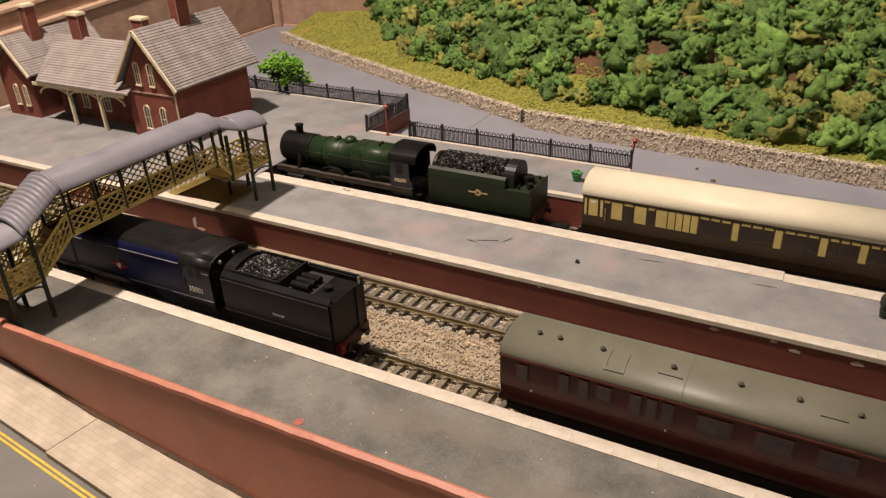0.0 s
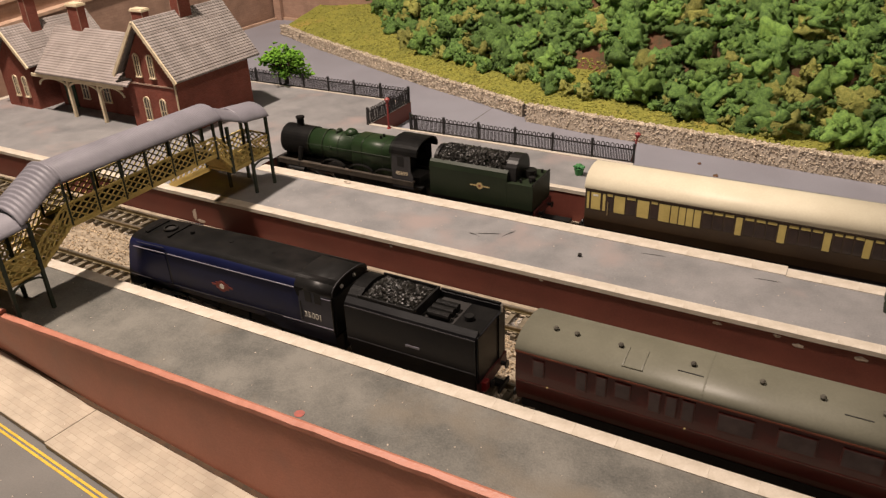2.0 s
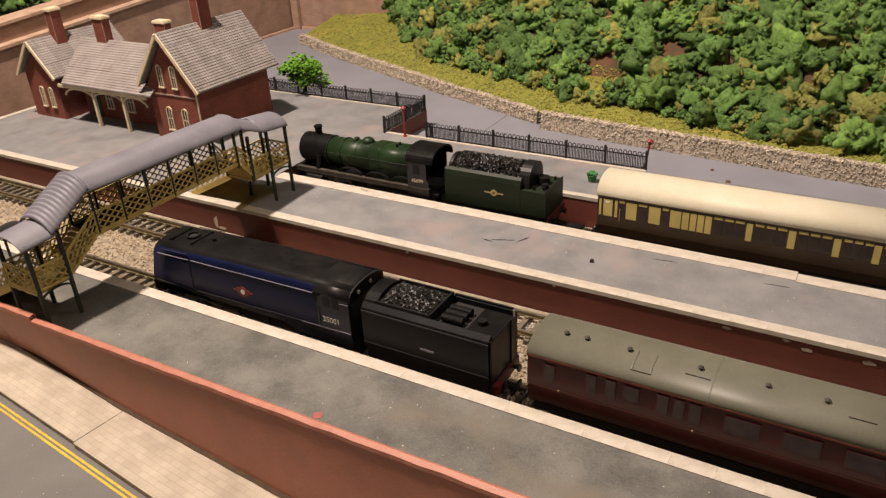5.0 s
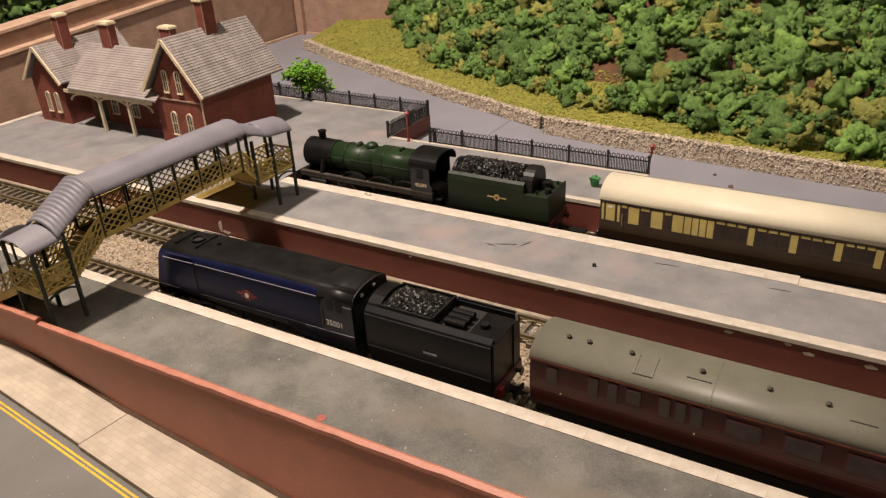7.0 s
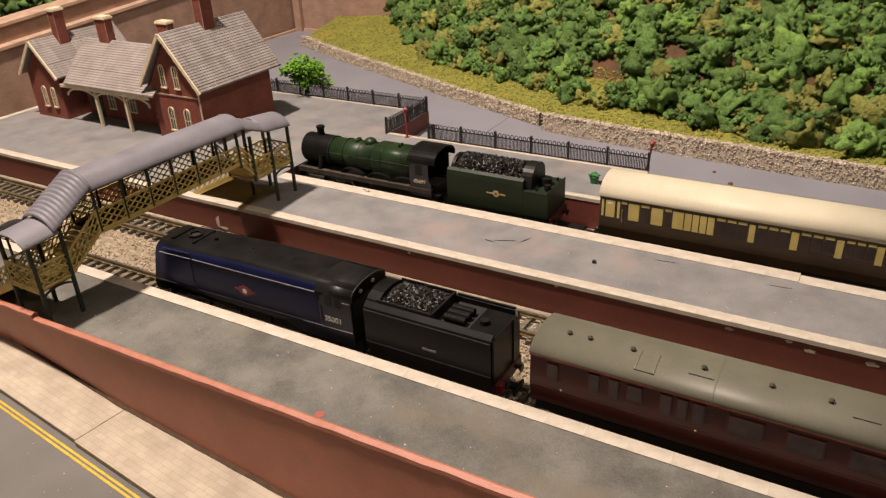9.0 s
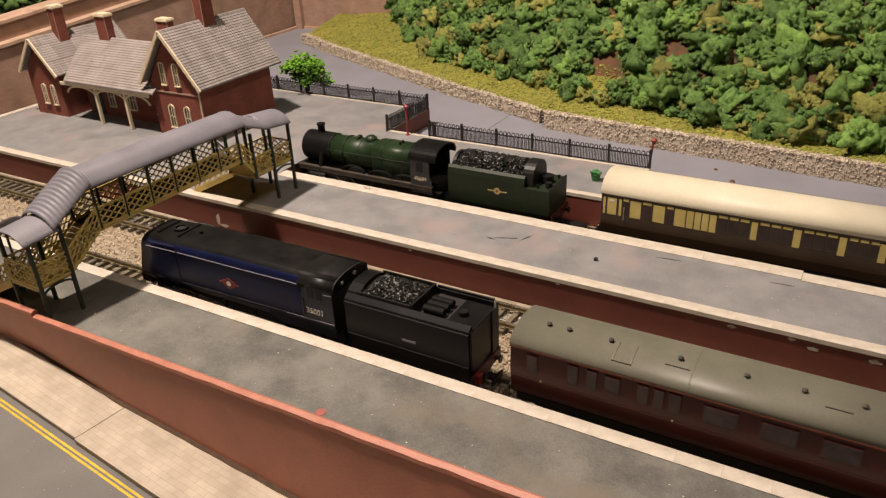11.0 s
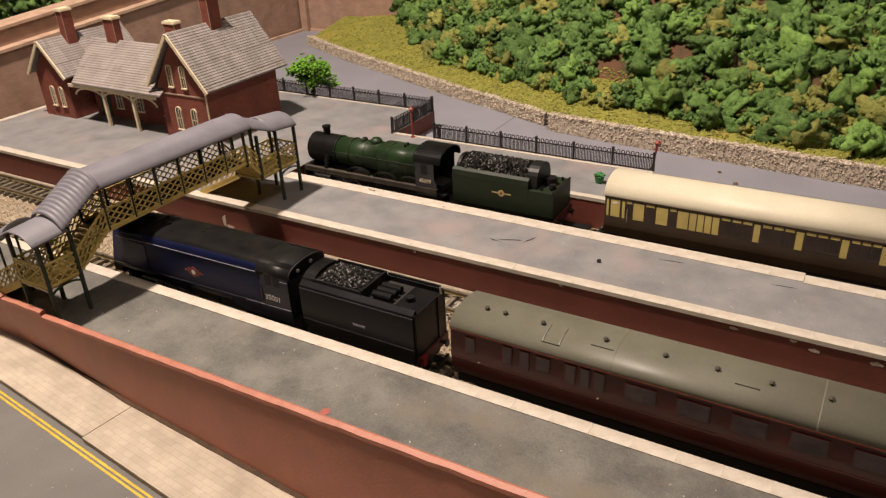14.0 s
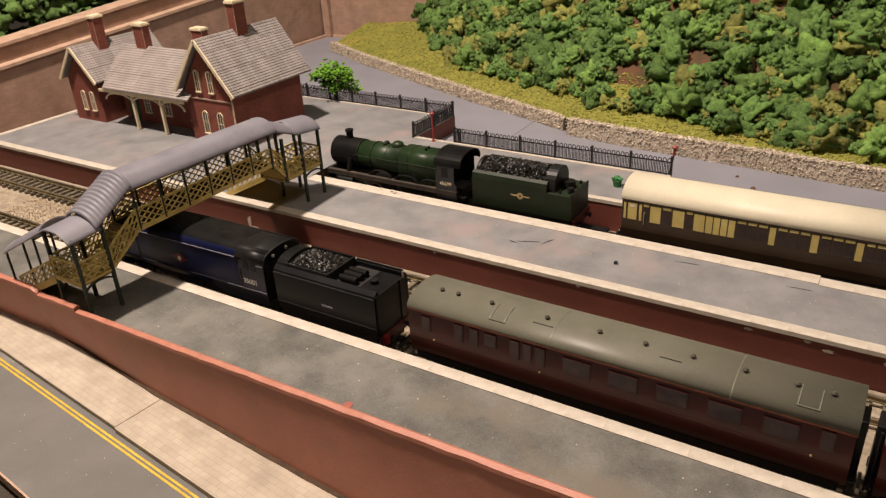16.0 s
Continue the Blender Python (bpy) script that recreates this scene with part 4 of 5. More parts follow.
        for k in (0.03, 0.97):
            bar(bm, P(k, 0), P(k, 1), 0.5, 0.6)
        step, h1 = 4.9, h * 1.5
        s = -h1
        while s < L:
            for d in (1, -1):
                a, b = s, s + h1
                ta, tb = 0.0, 1.0
                if a < 0:
                    ta, a = -s / h1, 0
                if b > L:
                    tb, b = (L - s) / h1, L
                if b - a > 0.3:
                    q = (a / L, ta, b / L, tb) if d == 1 else (1 - a / L, ta, 1 - b / L, tb)
                    bar(bm, P(q[0], q[1]), P(q[2], q[3]), 0.4, 0.62)
            s += step
        part("lattice_panel", bm, "lattice", f, "ochre diamond lattice panel")

    def post(x, y, z0, z1, w=1.2):
        part("post", box(B(), x - w / 2, x + w / 2, y - w / 2, y + w / 2, z0, z1, 0.1), "bridgegreen", f, "dark green iron post")

    ys = list(np.linspace(-78, 12, 7))
    for x in (XR, XL):
        for a, b in zip(ys, ys[1:]):
            panel(x, a, 50.5, b, 50.5, 9.6)
            post(x, a, 50, 71.2 - (a + 79.5) * 0.0226, 0.95)
        post(x, 12, 48, 69.2)
        panel(x, -97, 37.5, -78, 50.5, 10.5)
        panel(x, 12, 50.5, 23, 38, 10.5)
        panel(x, -113, 37.5, -97, 37.5, 10.5)
        panel(x, 23, 38, 52.5, 38, 10.5)
        part("side_beam", bar(B(), (x, -78, 49.6), (x, 12, 49.9), 0.8, 0.9), "lattice", f, "ochre girder edge")
        for y in (-113, -97.5):
            post(x, y, ZP, 59.6, 1.5)
        for y in (21.5, 36.5, 52):
            post(x, y, 36.4 if y < 22 else ZP, 60.4 if y > 40 else 62.6, 1.5)
        for a, b in ((-113, -97.5), (36.5, 52)):
            bm = B()
            for i in range(8):
                t0, t1 = math.pi * i / 8, math.pi * (i + 1) / 8
                r = (b - a) / 2
                bar(bm, (x, (a + b) / 2 - r * math.cos(t0), 32.5 + 3.5 * math.sin(t0)), (x, (a + b) / 2 - r * math.cos(t1), 32.5 + 3.5 * math.sin(t1)), 0.8, 0.8)
            part("bracket", bm, "bridgegreen", f, "curved dark green bracket")
    panel(-113.6, XL, 37.5, XR, 37.5, 10.5, False)
    panel(52.8, XL, 38, XR, 38, 10.5, False)
    # sloping stair canopy on the near platform
    bm = B()
    rings = []
    for k in np.linspace(0, 1, 20):
        x, z = XL - 2 - 38 * k, 60 - 19 * k
        rings.append([(x, -106 + 9 * math.sin(t), z + 6 * math.cos(t) - 3) for t in np.linspace(-1.2, 1.2, 11)] + [(x, -106 + 8.4 * math.sin(t), z + 6 * math.cos(t) - 3.6) for t in np.linspace(1.2, -1.2, 11)])
    loft(bm, rings)
    part("stair_roof", bm, "tin", f, "grey sloping stair roof")
    for x in (-162, -180):
        for y in (-113, -99):
            post(x, y, ZP, 60.2 + 0.5 * (x + 143), 0.9)
    for y in (-113.3, -98.7, 22.7, 52.3):
        panel(y, XL, 36.5, XL - 34, 19.4, 9, False)


footbridge()


# ---- iron fences ----
def iron_fence():
    f = thing("iron_fence", "black iron hoop-topped fence along the platform edge", "fence")
    bm = B()
    for s in (-0.95, 0.95):
        rod(bm, (s, 0, 0), (s, 0, 10), 0.3, seg=5)
    for i in range(6):
        t0, t1 = math.pi * i / 6, math.pi * (i + 1) / 6
        rod(bm, (-0.95 * math.cos(t0), 0, 10 + 1.1 * math.sin(t0)), (-0.95 * math.cos(t1), 0, 10 + 1.1 * math.sin(t1)), 0.3, seg=5)
    rod(bm, (0, 0, 0.6), (0, 0, 8.6), 0.28, seg=5)
    hoop = part("picket", bm, "iron", f, "", at(-90, 163, ZP))
    first = [True]
    psrc = part("post", box(B(), -0.7, 0.7, -0.7, 0.7, 0, 12.4, 0.1), "iron", f, "", at(-94, 163, ZP))

    def run(x0, y0, x1, y1):
        L = math.hypot(x1 - x0, y1 - y0)
        ang = math.degrees(math.atan2(y1 - y0, x1 - x0))
        n = max(1, round(L / 24))
        for z in (1.0, 8.6):
            part("rail", bar(B(), (x0, y0, ZP + z), (x1, y1, ZP + z), 0.5, 0.7), "iron", f)
        for i in range(n + 1):
            k = i / n
            again("post", psrc, f, at(x0 + (x1 - x0) * k, y0 + (y1 - y0) * k, ZP, random.uniform(-2, 2), random.uniform(-1, 1), ang))
        m = int(L / 2.95)
        for i in range(m):
            k = (i + 0.5) / m
            again("picket", hoop, f, at(x0 + (x1 - x0) * k, y0 + (y1 - y0) * k, ZP, random.uniform(-1, 1), 0, ang))
    run(-94, 163, 59.5, 164)
    run(-128, 161, -127, 215.5)
    run(-127, 215.5, -300, 215.5)


iron_fence()


# ---- small platform things ----
def platform_lamp(x, y, h, lean):
    l = thing("platform_lamp", "small red painted platform lamp post", "lamp post", "platform lamps", x, y, ZP)
    l.matrix_basis = at(x, y, ZP, 0, lean, 0)
    part("post", rod(B(), (0, 0, 0), (0, 0, h - 3), 0.75, 0.55), "lampred", l)
    part("base", rod(B(), (0, 0, 0), (0, 0, 1.2), 1.5, 1.0), "lampred", l)
    part("lantern", rod(B(), (0, 0, h - 3), (0, 0, h - 0.8), 1.1, 1.8, 8), "lampred", l, "red lantern head")
    part("cap", rod(B(), (0, 0, h - 0.8), (0, 0, h + 0.6), 2.0, 0.3, 8), "lampred", l)
    part("crossbar", rod(B(), (-1.8, 0, h - 5), (1.8, 0, h - 5), 0.3, seg=6), "lampred", l)


platform_lamp(-110, 160, 21.5, 0)
platform_lamp(58, 167, 18.5, 7)
pot = thing("plant_pot", "green potted plant in a round tub", "plant pot", "", 36, 135, ZP)
part("tub", rod(B(), (0, 0, 0), (0, 0, 4.2), 2.1, 3.0, 14), "potgreen", pot)
lumps("leaves", "potgreen", [(random.uniform(-2.1, 2.1), random.uniform(-2.1, 2.1), random.uniform(4.0, 5.6), 1.3) for i in range(20)], pot, sub=1, seed=41)
speck = tagged(part("stray_nut", box(B(), -0.8, 0.8, -0.8, 0.8, 0, 1.4, 0.15), "iron", None, "", at(69.5, 42.3, ZP)), "small dark metal nut lying on the platform", "nut")
stain = tagged(part("paint_spot", rod(B(), (0, 0, 0), (0, 0, 0.12), 1.9, 1.9, 14), "redstain", None, "", at(20, -106, ZP)), "small red paint spot on the platform", "paint spot")


scrap = tagged(part("paper_scrap", ball(B(), 0, 0, 0.6, 2.2, 1.0, 0.7, 2, 0.9, 3), "scrap", None, "", at(-81, 68.5, ZP + 0.3)), "crumpled pale scrap lying on the platform edge", "scrap")
bol = thing("bollard", "dark green rounded post on the platform", "post", "", 197, 50, ZP)
part("shaft", rod(B(), (0, 0, 0), (0, 0, 4), 1.6, 2.2, 14), "bridgegreen", bol)
part("head", ball(B(), 0, 0, 7.5, 2.6, 2.6, 4.2, 3), "bridgegreen", bol)
for i, (cx, cz, rx, rz) in enumerate(((-155, 6, 1.6, 3.4), (-151, 2.6, 3.0, 1.0), (137, 15, 1.6, 0.7), (160, 15.6, 1.4, 0.6), (168, 13.4, 2.2, 0.9), (190, 14, 2.4, 1.0), (60, 16, 1.0, 0.5), (-20, 15.5, 0.9, 0.5))):
    part("paint_chip", ball(B(), cx, 18.15, cz, rx, 0.14, rz, 2, 0.7, i), "scrap", main_platform, "pale chip in the brick face")
part("road_joint", box(B(), -80.3, -79.7, 226, 266, 5.9, 6.06), "kerbdark", None)
tagged(bpy.data.objects["road_joint"], "thin dark joint across the pale road", "", "", "structure")
for x, y, r in ((90, 210, 1.1), (103, 194, 1.6)):
    tagged(part("stone_chip", ball(B(), 0, 0, 0, r, r, r * 0.7, 2, 0.6, r), "earth", None, "", at(x, y, 6.3)), "small dark stone lying on the pale road", "stone", "loose stones on the road")
for i, (x, y, a, b, turn, key) in enumerate(((22, 46, 5.5, 0.35, 20, "iron"), (30, 50, 3.0, 0.4, 65, "iron"), (14, 42, 2.6, 0.3, -10, "iron"), (100, 58, 4.0, 0.3, 8, "iron"), (150, 56, 5.0, 0.25, 5, "iron"), (-46, -96, 6.0, 0.5, -30, "neartar"))):
    part("scuff_mark", ball(B(), 0, 0, 0, a, b, 0.1, 3, 1.2, i), key, main_platform if y > 0 else near_platform, "", at(x, y, ZP + 0.02, 0, 0, turn))
rngg = np.random.default_rng(77)
grit = [(rngg.uniform(-140, 240), rngg.uniform(-116, -78), ZP + 0.05, rngg.uniform(0.12, 0.34)) for i in range(90)] + [(rngg.uniform(-130, 220), rngg.uniform(26, 62), ZP + 0.05, rngg.uniform(0.12, 0.32)) for i in range(80)]
grit += [(rngg.uniform(-200, 60), rngg.uniform(-139, -126), 0.05, rngg.uniform(0.12, 0.3)) for i in range(40)] + [(rngg.uniform(-160, 40), rngg.uniform(-178, -152), -2.35, rngg.uniform(0.12, 0.3)) for i in range(40)]
lumps("grit", "scrap", grit, None, "scattered pale grit on platforms and road", "grit", sub=1, seed=61, flat=0.6)


def tree(x, y):
    t = thing("tree", "small bright green model tree with leafy clumps", "tree", "", x, y, ZP)
    bm = B()
    rod(bm, (0, 0, 0), (0.5, 0, 13), 2.3, 1.5, 8)
    rng = random.Random(4)
    tips = []
    for i in range(17):
        a = i * 2.4
        r = rng.uniform(6, 19)
        p = (r * math.cos(a), r * 0.7 * math.sin(a), rng.uniform(14, 35) - r * 0.4)
        rod(bm, (0.4, 0, rng.uniform(6, 12)), p, 0.9, 0.35, 6)
        tips.append(p)
    part("trunk", bm, "bark", t)
    pl = []
    for px, py, pz in tips:
        for k in range(62):
            pl.append((px + rng.gauss(0, 3.4), py + rng.gauss(0, 3.0), pz + rng.gauss(0, 2.0), rng.uniform(0.7, 1.7)))
    for k in range(60):
        a, e, q = rng.uniform(0, 6.28), rng.uniform(-0.5, 1.4), rng.uniform(0.5, 1.0)
        pl.append((20 * q * math.cos(a) * math.cos(e), 14 * q * math.sin(a) * math.cos(e), 23 + 11 * q * math.sin(e), rng.uniform(0.8, 2.0)))
    lumps("crown", "treeleaf", pl, t, "bright green leafy crown", "", sub=1, seed=42, flat=0.6, rough=0.9)


tree(-249, 222)


# ---- rolling stock ----
def wheelset(parent, x, r, spokes=True):
    bm = B()
    for s in (-1, 1):
        rod(bm, (x, s * 7.0, ZR + r), (x, s * 8.4, ZR + r), r, r, 22)
        rod(bm, (x, s * 6.5, ZR + r), (x, s * 7.0, ZR + r), r + 0.6, r + 0.6, 22)
    rod(bm, (x, -7, ZR + r), (x, 7, ZR + r), 0.8)
    part("wheelset", bm, "under", parent)


def buffers(parent, x, d, z=16):
    for s in (-6.5, 6.5):
        bm = B()
        rod(bm, (x, s, z), (x + d * 2.2, s, z), 0.9)
        rod(bm, (x + d * 2.2, s, z), (x + d * 2.7, s, z), 1.7, 1.7, 14)
        part("buffer", bm, "black", parent)


def coal_heap(parent, x0, x1, hw, z0, rise, n, seed):
    rng = np.random.default_rng(seed)
    pl = []
    for i in range(n):
        x, y = rng.uniform(x0, x1), rng.uniform(-hw, hw)
        z = z0 + rise * (1 - (y / hw) ** 2) * min(1, (x - x0) / 5 + 0.3, (x1 - x) / 5 + 0.3)
        pl.append((x, y, z, rng.uniform(0.4, 0.85)))
    lumps("coal", "coal", pl, parent, "glinting lumps of black coal", "", sub=1, seed=seed, rough=1.2, flat=0.9)


def casing(w, wt, z0, zs, top, bulge=0.0, k=0.8):
    """Cross-section of an air-smoothed casing: flat sides, rounded shoulders."""
    pr = [(-w, z0), (-w - bulge, (z0 + zs) / 2), (-w, zs)]
    for i in range(1, 12):
        t = math.pi * i / 12
        pr.append((-wt * math.cos(t), zs + (top - zs) * math.sin(t) ** k))
    pr += [(w, zs), (w + bulge, (z0 + zs) / 2), (w, z0)]
    return pr


MNX = 5.0   # cab rear of the blue engine when it stands


def blue_engine():
    e = thing("steam_locomotive", "streamlined navy blue model steam locomotive with black roof", "locomotive", "steam locomotives", MNX, -51, 0)
    L = -117
    bm = B()
    rings = []
    for x, top in ((-118.5, 41.2), (-109, 41.4), (-100, 41.8), (-60, 43.2), (-20, 43.4), (0, 43.4)):
        half = [(12.0, 18.6), (12.4, 22.5), (12.4, top - 5.4), (12.0, top - 3.4), (11.0, top - 1.9), (9.0, top - 0.7), (8.6, top - 0.55), (4.5, top - 0.1)]
        pr = [(-y, z) for y, z in half] + [(0, top)] + half[::-1]
        rings.append([(x + (0.30 * (z - 19) if x < -108 else (0.16 * (z - 19) if x < -99 else 0)), y * (0.94 if x < -115 else 1), z) for y, z in pr])
    loft(bm, rings)
    ob = part("casing", bm, "navy", e, "navy blue casing sides with black rounded top")
    ob.data.materials.append(M["soot"])
    for p in ob.data.polygons:
        c = p.center / U
        p.material_index = 1 if (abs(c.y) < 11.1 and c.z > 38 or p.normal.x > 0.9 or c.x < -111 and abs(p.normal.x) > 0.6) else 0
        p.use_smooth = abs(p.normal.x) < 0.5
    # black sweep of the cab over the blue sides
    for s in (-1, 1):
        bm = B()
        pr = [(-16.4, 38.2), (-16.4, 21), (0.1, 21), (0.1, 38.2)]
        loft(bm, [[(x, s * 12.42, z) for x, z in pr], [(x, s * 12.66, z) for x, z in pr]])
        part("cab_side", bm, "cabblue", e, "dull blue-grey cab side")
        pr = [(-17.7, 39.0), (-17.3, 37), (-16.7, 34.8), (-15.9, 34.8), (-15.5, 37.4), (-14, 38.0), (-13, 39.0)]
        part("cab_sweep", loft(B(), [[(x, s * 11.4, z) for x, z in pr], [(x, s * 12.72, z) for x, z in pr]]), "soot", e, "black edge sweeping down in front of the cab")
        for x0, x1 in ((-12.8, -9.6), (-8.1, -5.0)):
            part("cab_window", box(B(), x0, x1, s * 12.5 - 0.3, s * 12.5 + 0.3, 33.4, 38.2), "black", e, "dark open cab window")
        part("handrail", rod(B(), (-15.2, s * 13.0, 24), (-15.2, s * 13.0, 33), 0.22, seg=6), "black", e)
        part("handrail", rod(B(), (0.2, s * 12.8, 22), (0.2, s * 12.8, 37), 0.3, seg=6), "black", e)
        part("lining", bar(B(), (-109.5, s * 12.45, 36.4), (-89.6, s * 12.45, 37.0), 0.55, 0.3), "stripe", e, "pale grey lining stripe")
        part("lining", bar(B(), (-88.2, s * 12.45, 37.1), (-18, s * 12.45, 38.3), 0.6, 0.3), "stripe", e, "pale grey lining stripe")
        part("lining", bar(B(), (-4.4, s * 12.68, 36.6), (0, s * 12.68, 36.7), 0.4, 0.2), "stripe", e, "pale grey lining stripe")
        part("lining", bar(B(), (-107, s * 12.25, 39.0), (-90, s * 12.25, 39.7), 0.35, 0.3), "cabblue", e, "dull raised edge of the nose panel")
        part("lining", bar(B(), (-116, s * 12.3, 20.6), (-16, s * 12.42, 22.6), 0.45, 0.3), "cabgrey", e, "dull lower lining")
        part("lining", bar(B(), (-26, s * 12.5, 22.3), (0, s * 12.7, 23.0), 0.45, 0.3), "stripe", e, "pale grey lining stripe")
        part("skirt", loft(B(), [[(x, s * yy, z) for x, z in ((-36, 18.8), (-28, 16.2), (0, 16.2), (0, 21.5), (-36, 21.5))] for yy in (11.9, 12.44)]), "cabblue", e, "dull blue-grey skirt below the cab")
        em = part("emblem", rod(B(), (-58, s * 12.4, 28.4), (-58, s * 12.75, 28.4), 2.6, 2.6, 18), "crestred", e, "red round emblem with pale centre")
        part("emblem_centre", rod(B(), (-58, s * 12.7, 28.4), (-58, s * 12.85, 28.4), 1.25, 1.25, 14), "white", em)
        bm = B()
        for d in (-1, 1):
            box(bm, -58 + d * 3.8 - 2.0, -58 + d * 3.8 + 2.0, s * 12.45, s * 12.62, 28.0, 28.9)
            box(bm, -58 + d * 2.6 - 0.9, -58 + d * 2.6 + 0.9, s * 12.44, s * 12.6, 26.9, 30.0)
        part("emblem_bar", bm, "crestred", em)
        # running gear
        part("cylinder", rod(B(), (-104, s * 10, 13.5), (-90, s * 10, 13.5), 3.0, 3.0, 14), "black", e)
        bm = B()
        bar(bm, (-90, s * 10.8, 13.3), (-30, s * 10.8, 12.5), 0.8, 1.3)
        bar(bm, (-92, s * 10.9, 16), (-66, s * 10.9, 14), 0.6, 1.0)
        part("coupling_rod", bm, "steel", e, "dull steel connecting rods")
        part("slide_bar", box(B(), -98, -88, s * 11.6 - 0.4, s * 11.6 + 0.4, 15.4, 16.4, 0.1), "steel", e, "bright steel slide bar")
        part("front_step", box(B(), -109, -106, s * 10.5 - 1, s * 10.5 + 1, 9.5, 17), "black", e)
    writing("cab_number", "35001", 3.6, "white", e, at(-9.6, -12.78, 25.9, 90, 0, 0), "white cab number 35001")
    part("cab_back", box(B(), -0.6, 0.6, -11.6, 11.6, 20, 37), "black", e)
    part("frames", box(B(), -112, -1, -6, 6, 9, 19.2), "under", e)
    for s in (-1, 1):
        part("nose_panel", box(B(), -103, -89.6, s * 12.5 - 0.2, s * 12.5 + 0.2, 22, 35.6, 0.1), "navy", e)
        part("nose_joint", box(B(), -89.2, -88.6, s * 12.35 - 0.15, s * 12.35 + 0.15, 21, 37.6), "black", e)
    part("front_plate", box(B(), -119.2, -112, -11.5, 11.5, 14.5, 19, 0.5), "black", e)
    part("chimney_recess", rod(B(), (-97.4, 0, 40.6), (-97.4, 0, 41.9), 3.0, 2.6, 18), "black", e, "round black chimney opening")
    bm = B()
    for i in range(16):
        t0, t1 = math.tau * i / 16, math.tau * (i + 1) / 16
        bar(bm, (-97.4 + 3.0 * math.cos(t0), 3.0 * math.sin(t0), 42.3), (-97.4 + 3.0 * math.cos(t1), 3.0 * math.sin(t1), 42.3), 0.9, 0.9)
    part("chimney_lip", bm, "black", e, "dull raised chimney lip")
    part("chimney_rim", rod(B(), (-97.4, 0, 41.9), (-97.4, 0, 42.2), 2.0, 1.9, 18), "under", e)
    part("front_cowl", box(B(), -107, -105, -6.5, 6.5, 40.4, 41.9, 0.3), "soot", e)
    part("front_cowl", box(B(), -92.6, -91.4, -7, 7, 41.4, 42.6, 0.3), "soot", e)
    bm = B()
    for x in (-84, -61, -38):
        rod(bm, (x, 0, 42.3), (x, 0, 43.4), 1.1, 0.9, 10)
    part("roof_fitting", bm, "soot", e)
    # Paler rim painted for the highlight along the cab roof's rear edge.
    bm = B()
    for i in range(12):
        t0, t1 = math.pi * i / 12, math.pi * (i + 1) / 12
        bar(bm, (0.4, -12.3 * math.cos(t0), 38.0 + 5.5 * math.sin(t0) ** 0.7), (0.4, -12.3 * math.cos(t1), 38.0 + 5.5 * math.sin(t1) ** 0.7), 0.5, 0.4)
    part("roof_rim", bm, "cabgrey", e, "paler cab roof edge with its highlight put into the colour")
    bm = B()
    ring = [(-12.7 * math.cos(t), 38.0 + 5.75 * math.sin(t) ** 0.7) for t in np.linspace(0, math.pi, 25)]
    inner = [(0.9 * y, z - 1.2) for y, z in ring[::-1]]
    extrude_x(bm, ring + inner, -17.6, 0.3)
    ob = part("cab_roof", bm, "black", e, "satin black cab roof proud of the casing")
    for p in ob.data.polygons:
        p.use_smooth = abs(p.normal.x) < 0.5
    for y, z in ((-6.2, 40.2), (2.5, 40.8)):
        part("cab_fitting", ball(B(), 1.1, y, z, 0.7, 0.9, 0.9, 2), "steel", e, "bright cab fitting")
    for x in (-100, -91):
        wheelset(e, x, 4.5)
    for x in (-76, -58, -40):
        wheelset(e, x, 8.5)
    wheelset(e, -17, 4.8)
    buffers(e, -119, -1, 17)
    return e


def black_tender():
    e = thing("tender", "black model tender with coal and three round tanks", "tender", "locomotive tenders", MNX, -51, 0)
    x0, x1 = 3.0, 62.5
    bm = B()
    pr = [(-11.7, 17.5), (-12.3, 21.2), (-12.3, 36.2), (-11.8, 37.5), (-9.8, 39.2), (-9.2, 39.0), (-9.2, 36), (9.2, 36), (9.2, 39.0), (9.8, 39.2), (11.8, 37.5), (12.3, 36.2), (12.3, 21.2), (11.7, 17.5)]
    extrude_x(bm, pr, x0 + 3, x1)
    part("tank", bm, "tenderblk", e, "black tender tank with turned-in top")
    part("front_bulkhead", extrude_x(B(), casing(11, 10.5, 30, 36.4, 42.4), x0 + 3, x0 + 9), "soot", e)
    coal_heap(e, x0 + 9, x0 + 33, 8.6, 38.9, 2.6, 1500, 51)
    part("coal_plate", box(B(), x0 + 33, x0 + 33.8, -9.3, 9.3, 36, 41), "black", e)
    part("coal_side", box(B(), x0 + 8, x0 + 33, -9.6, -9.0, 37, 40.6, 0.1), "black", e)
    part("coal_side", box(B(), x0 + 8, x0 + 33, 9.0, 9.6, 37, 40.8, 0.1), "black", e)
    for i in range(3):
        part("reservoir", rod(B(), (x0 + 36.5 + 0, -5 + i * 3.6, 38.3), (x0 + 45.5, -5 + i * 3.6, 38.3), 1.6, 1.6, 14), "soot", e, "round black reservoir tank")
    part("well", box(B(), x0 + 34, x0 + 47.5, -9.1, 9.1, 35.6, 36.7), "under", e)
    part("rear_deck", box(B(), x0 + 47.5, x1 - 0.3, -10.5, 10.5, 35.5, 36.8, 0.3), "soot", e)
    part("filler_cap", rod(B(), (x1 - 8, -1, 36.7), (x1 - 8, -1, 38.6), 2.0, 1.8, 14), "black", e, "round water filler cap")
    part("far_rave", box(B(), x0 + 34, x1, 9.4, 10.2, 36.5, 40.2, 0.2), "black", e)
    part("rear_panel", box(B(), x1, x1 + 0.8, -11.6, 11.6, 17, 37.4, 0.3), "tenderblk", e)
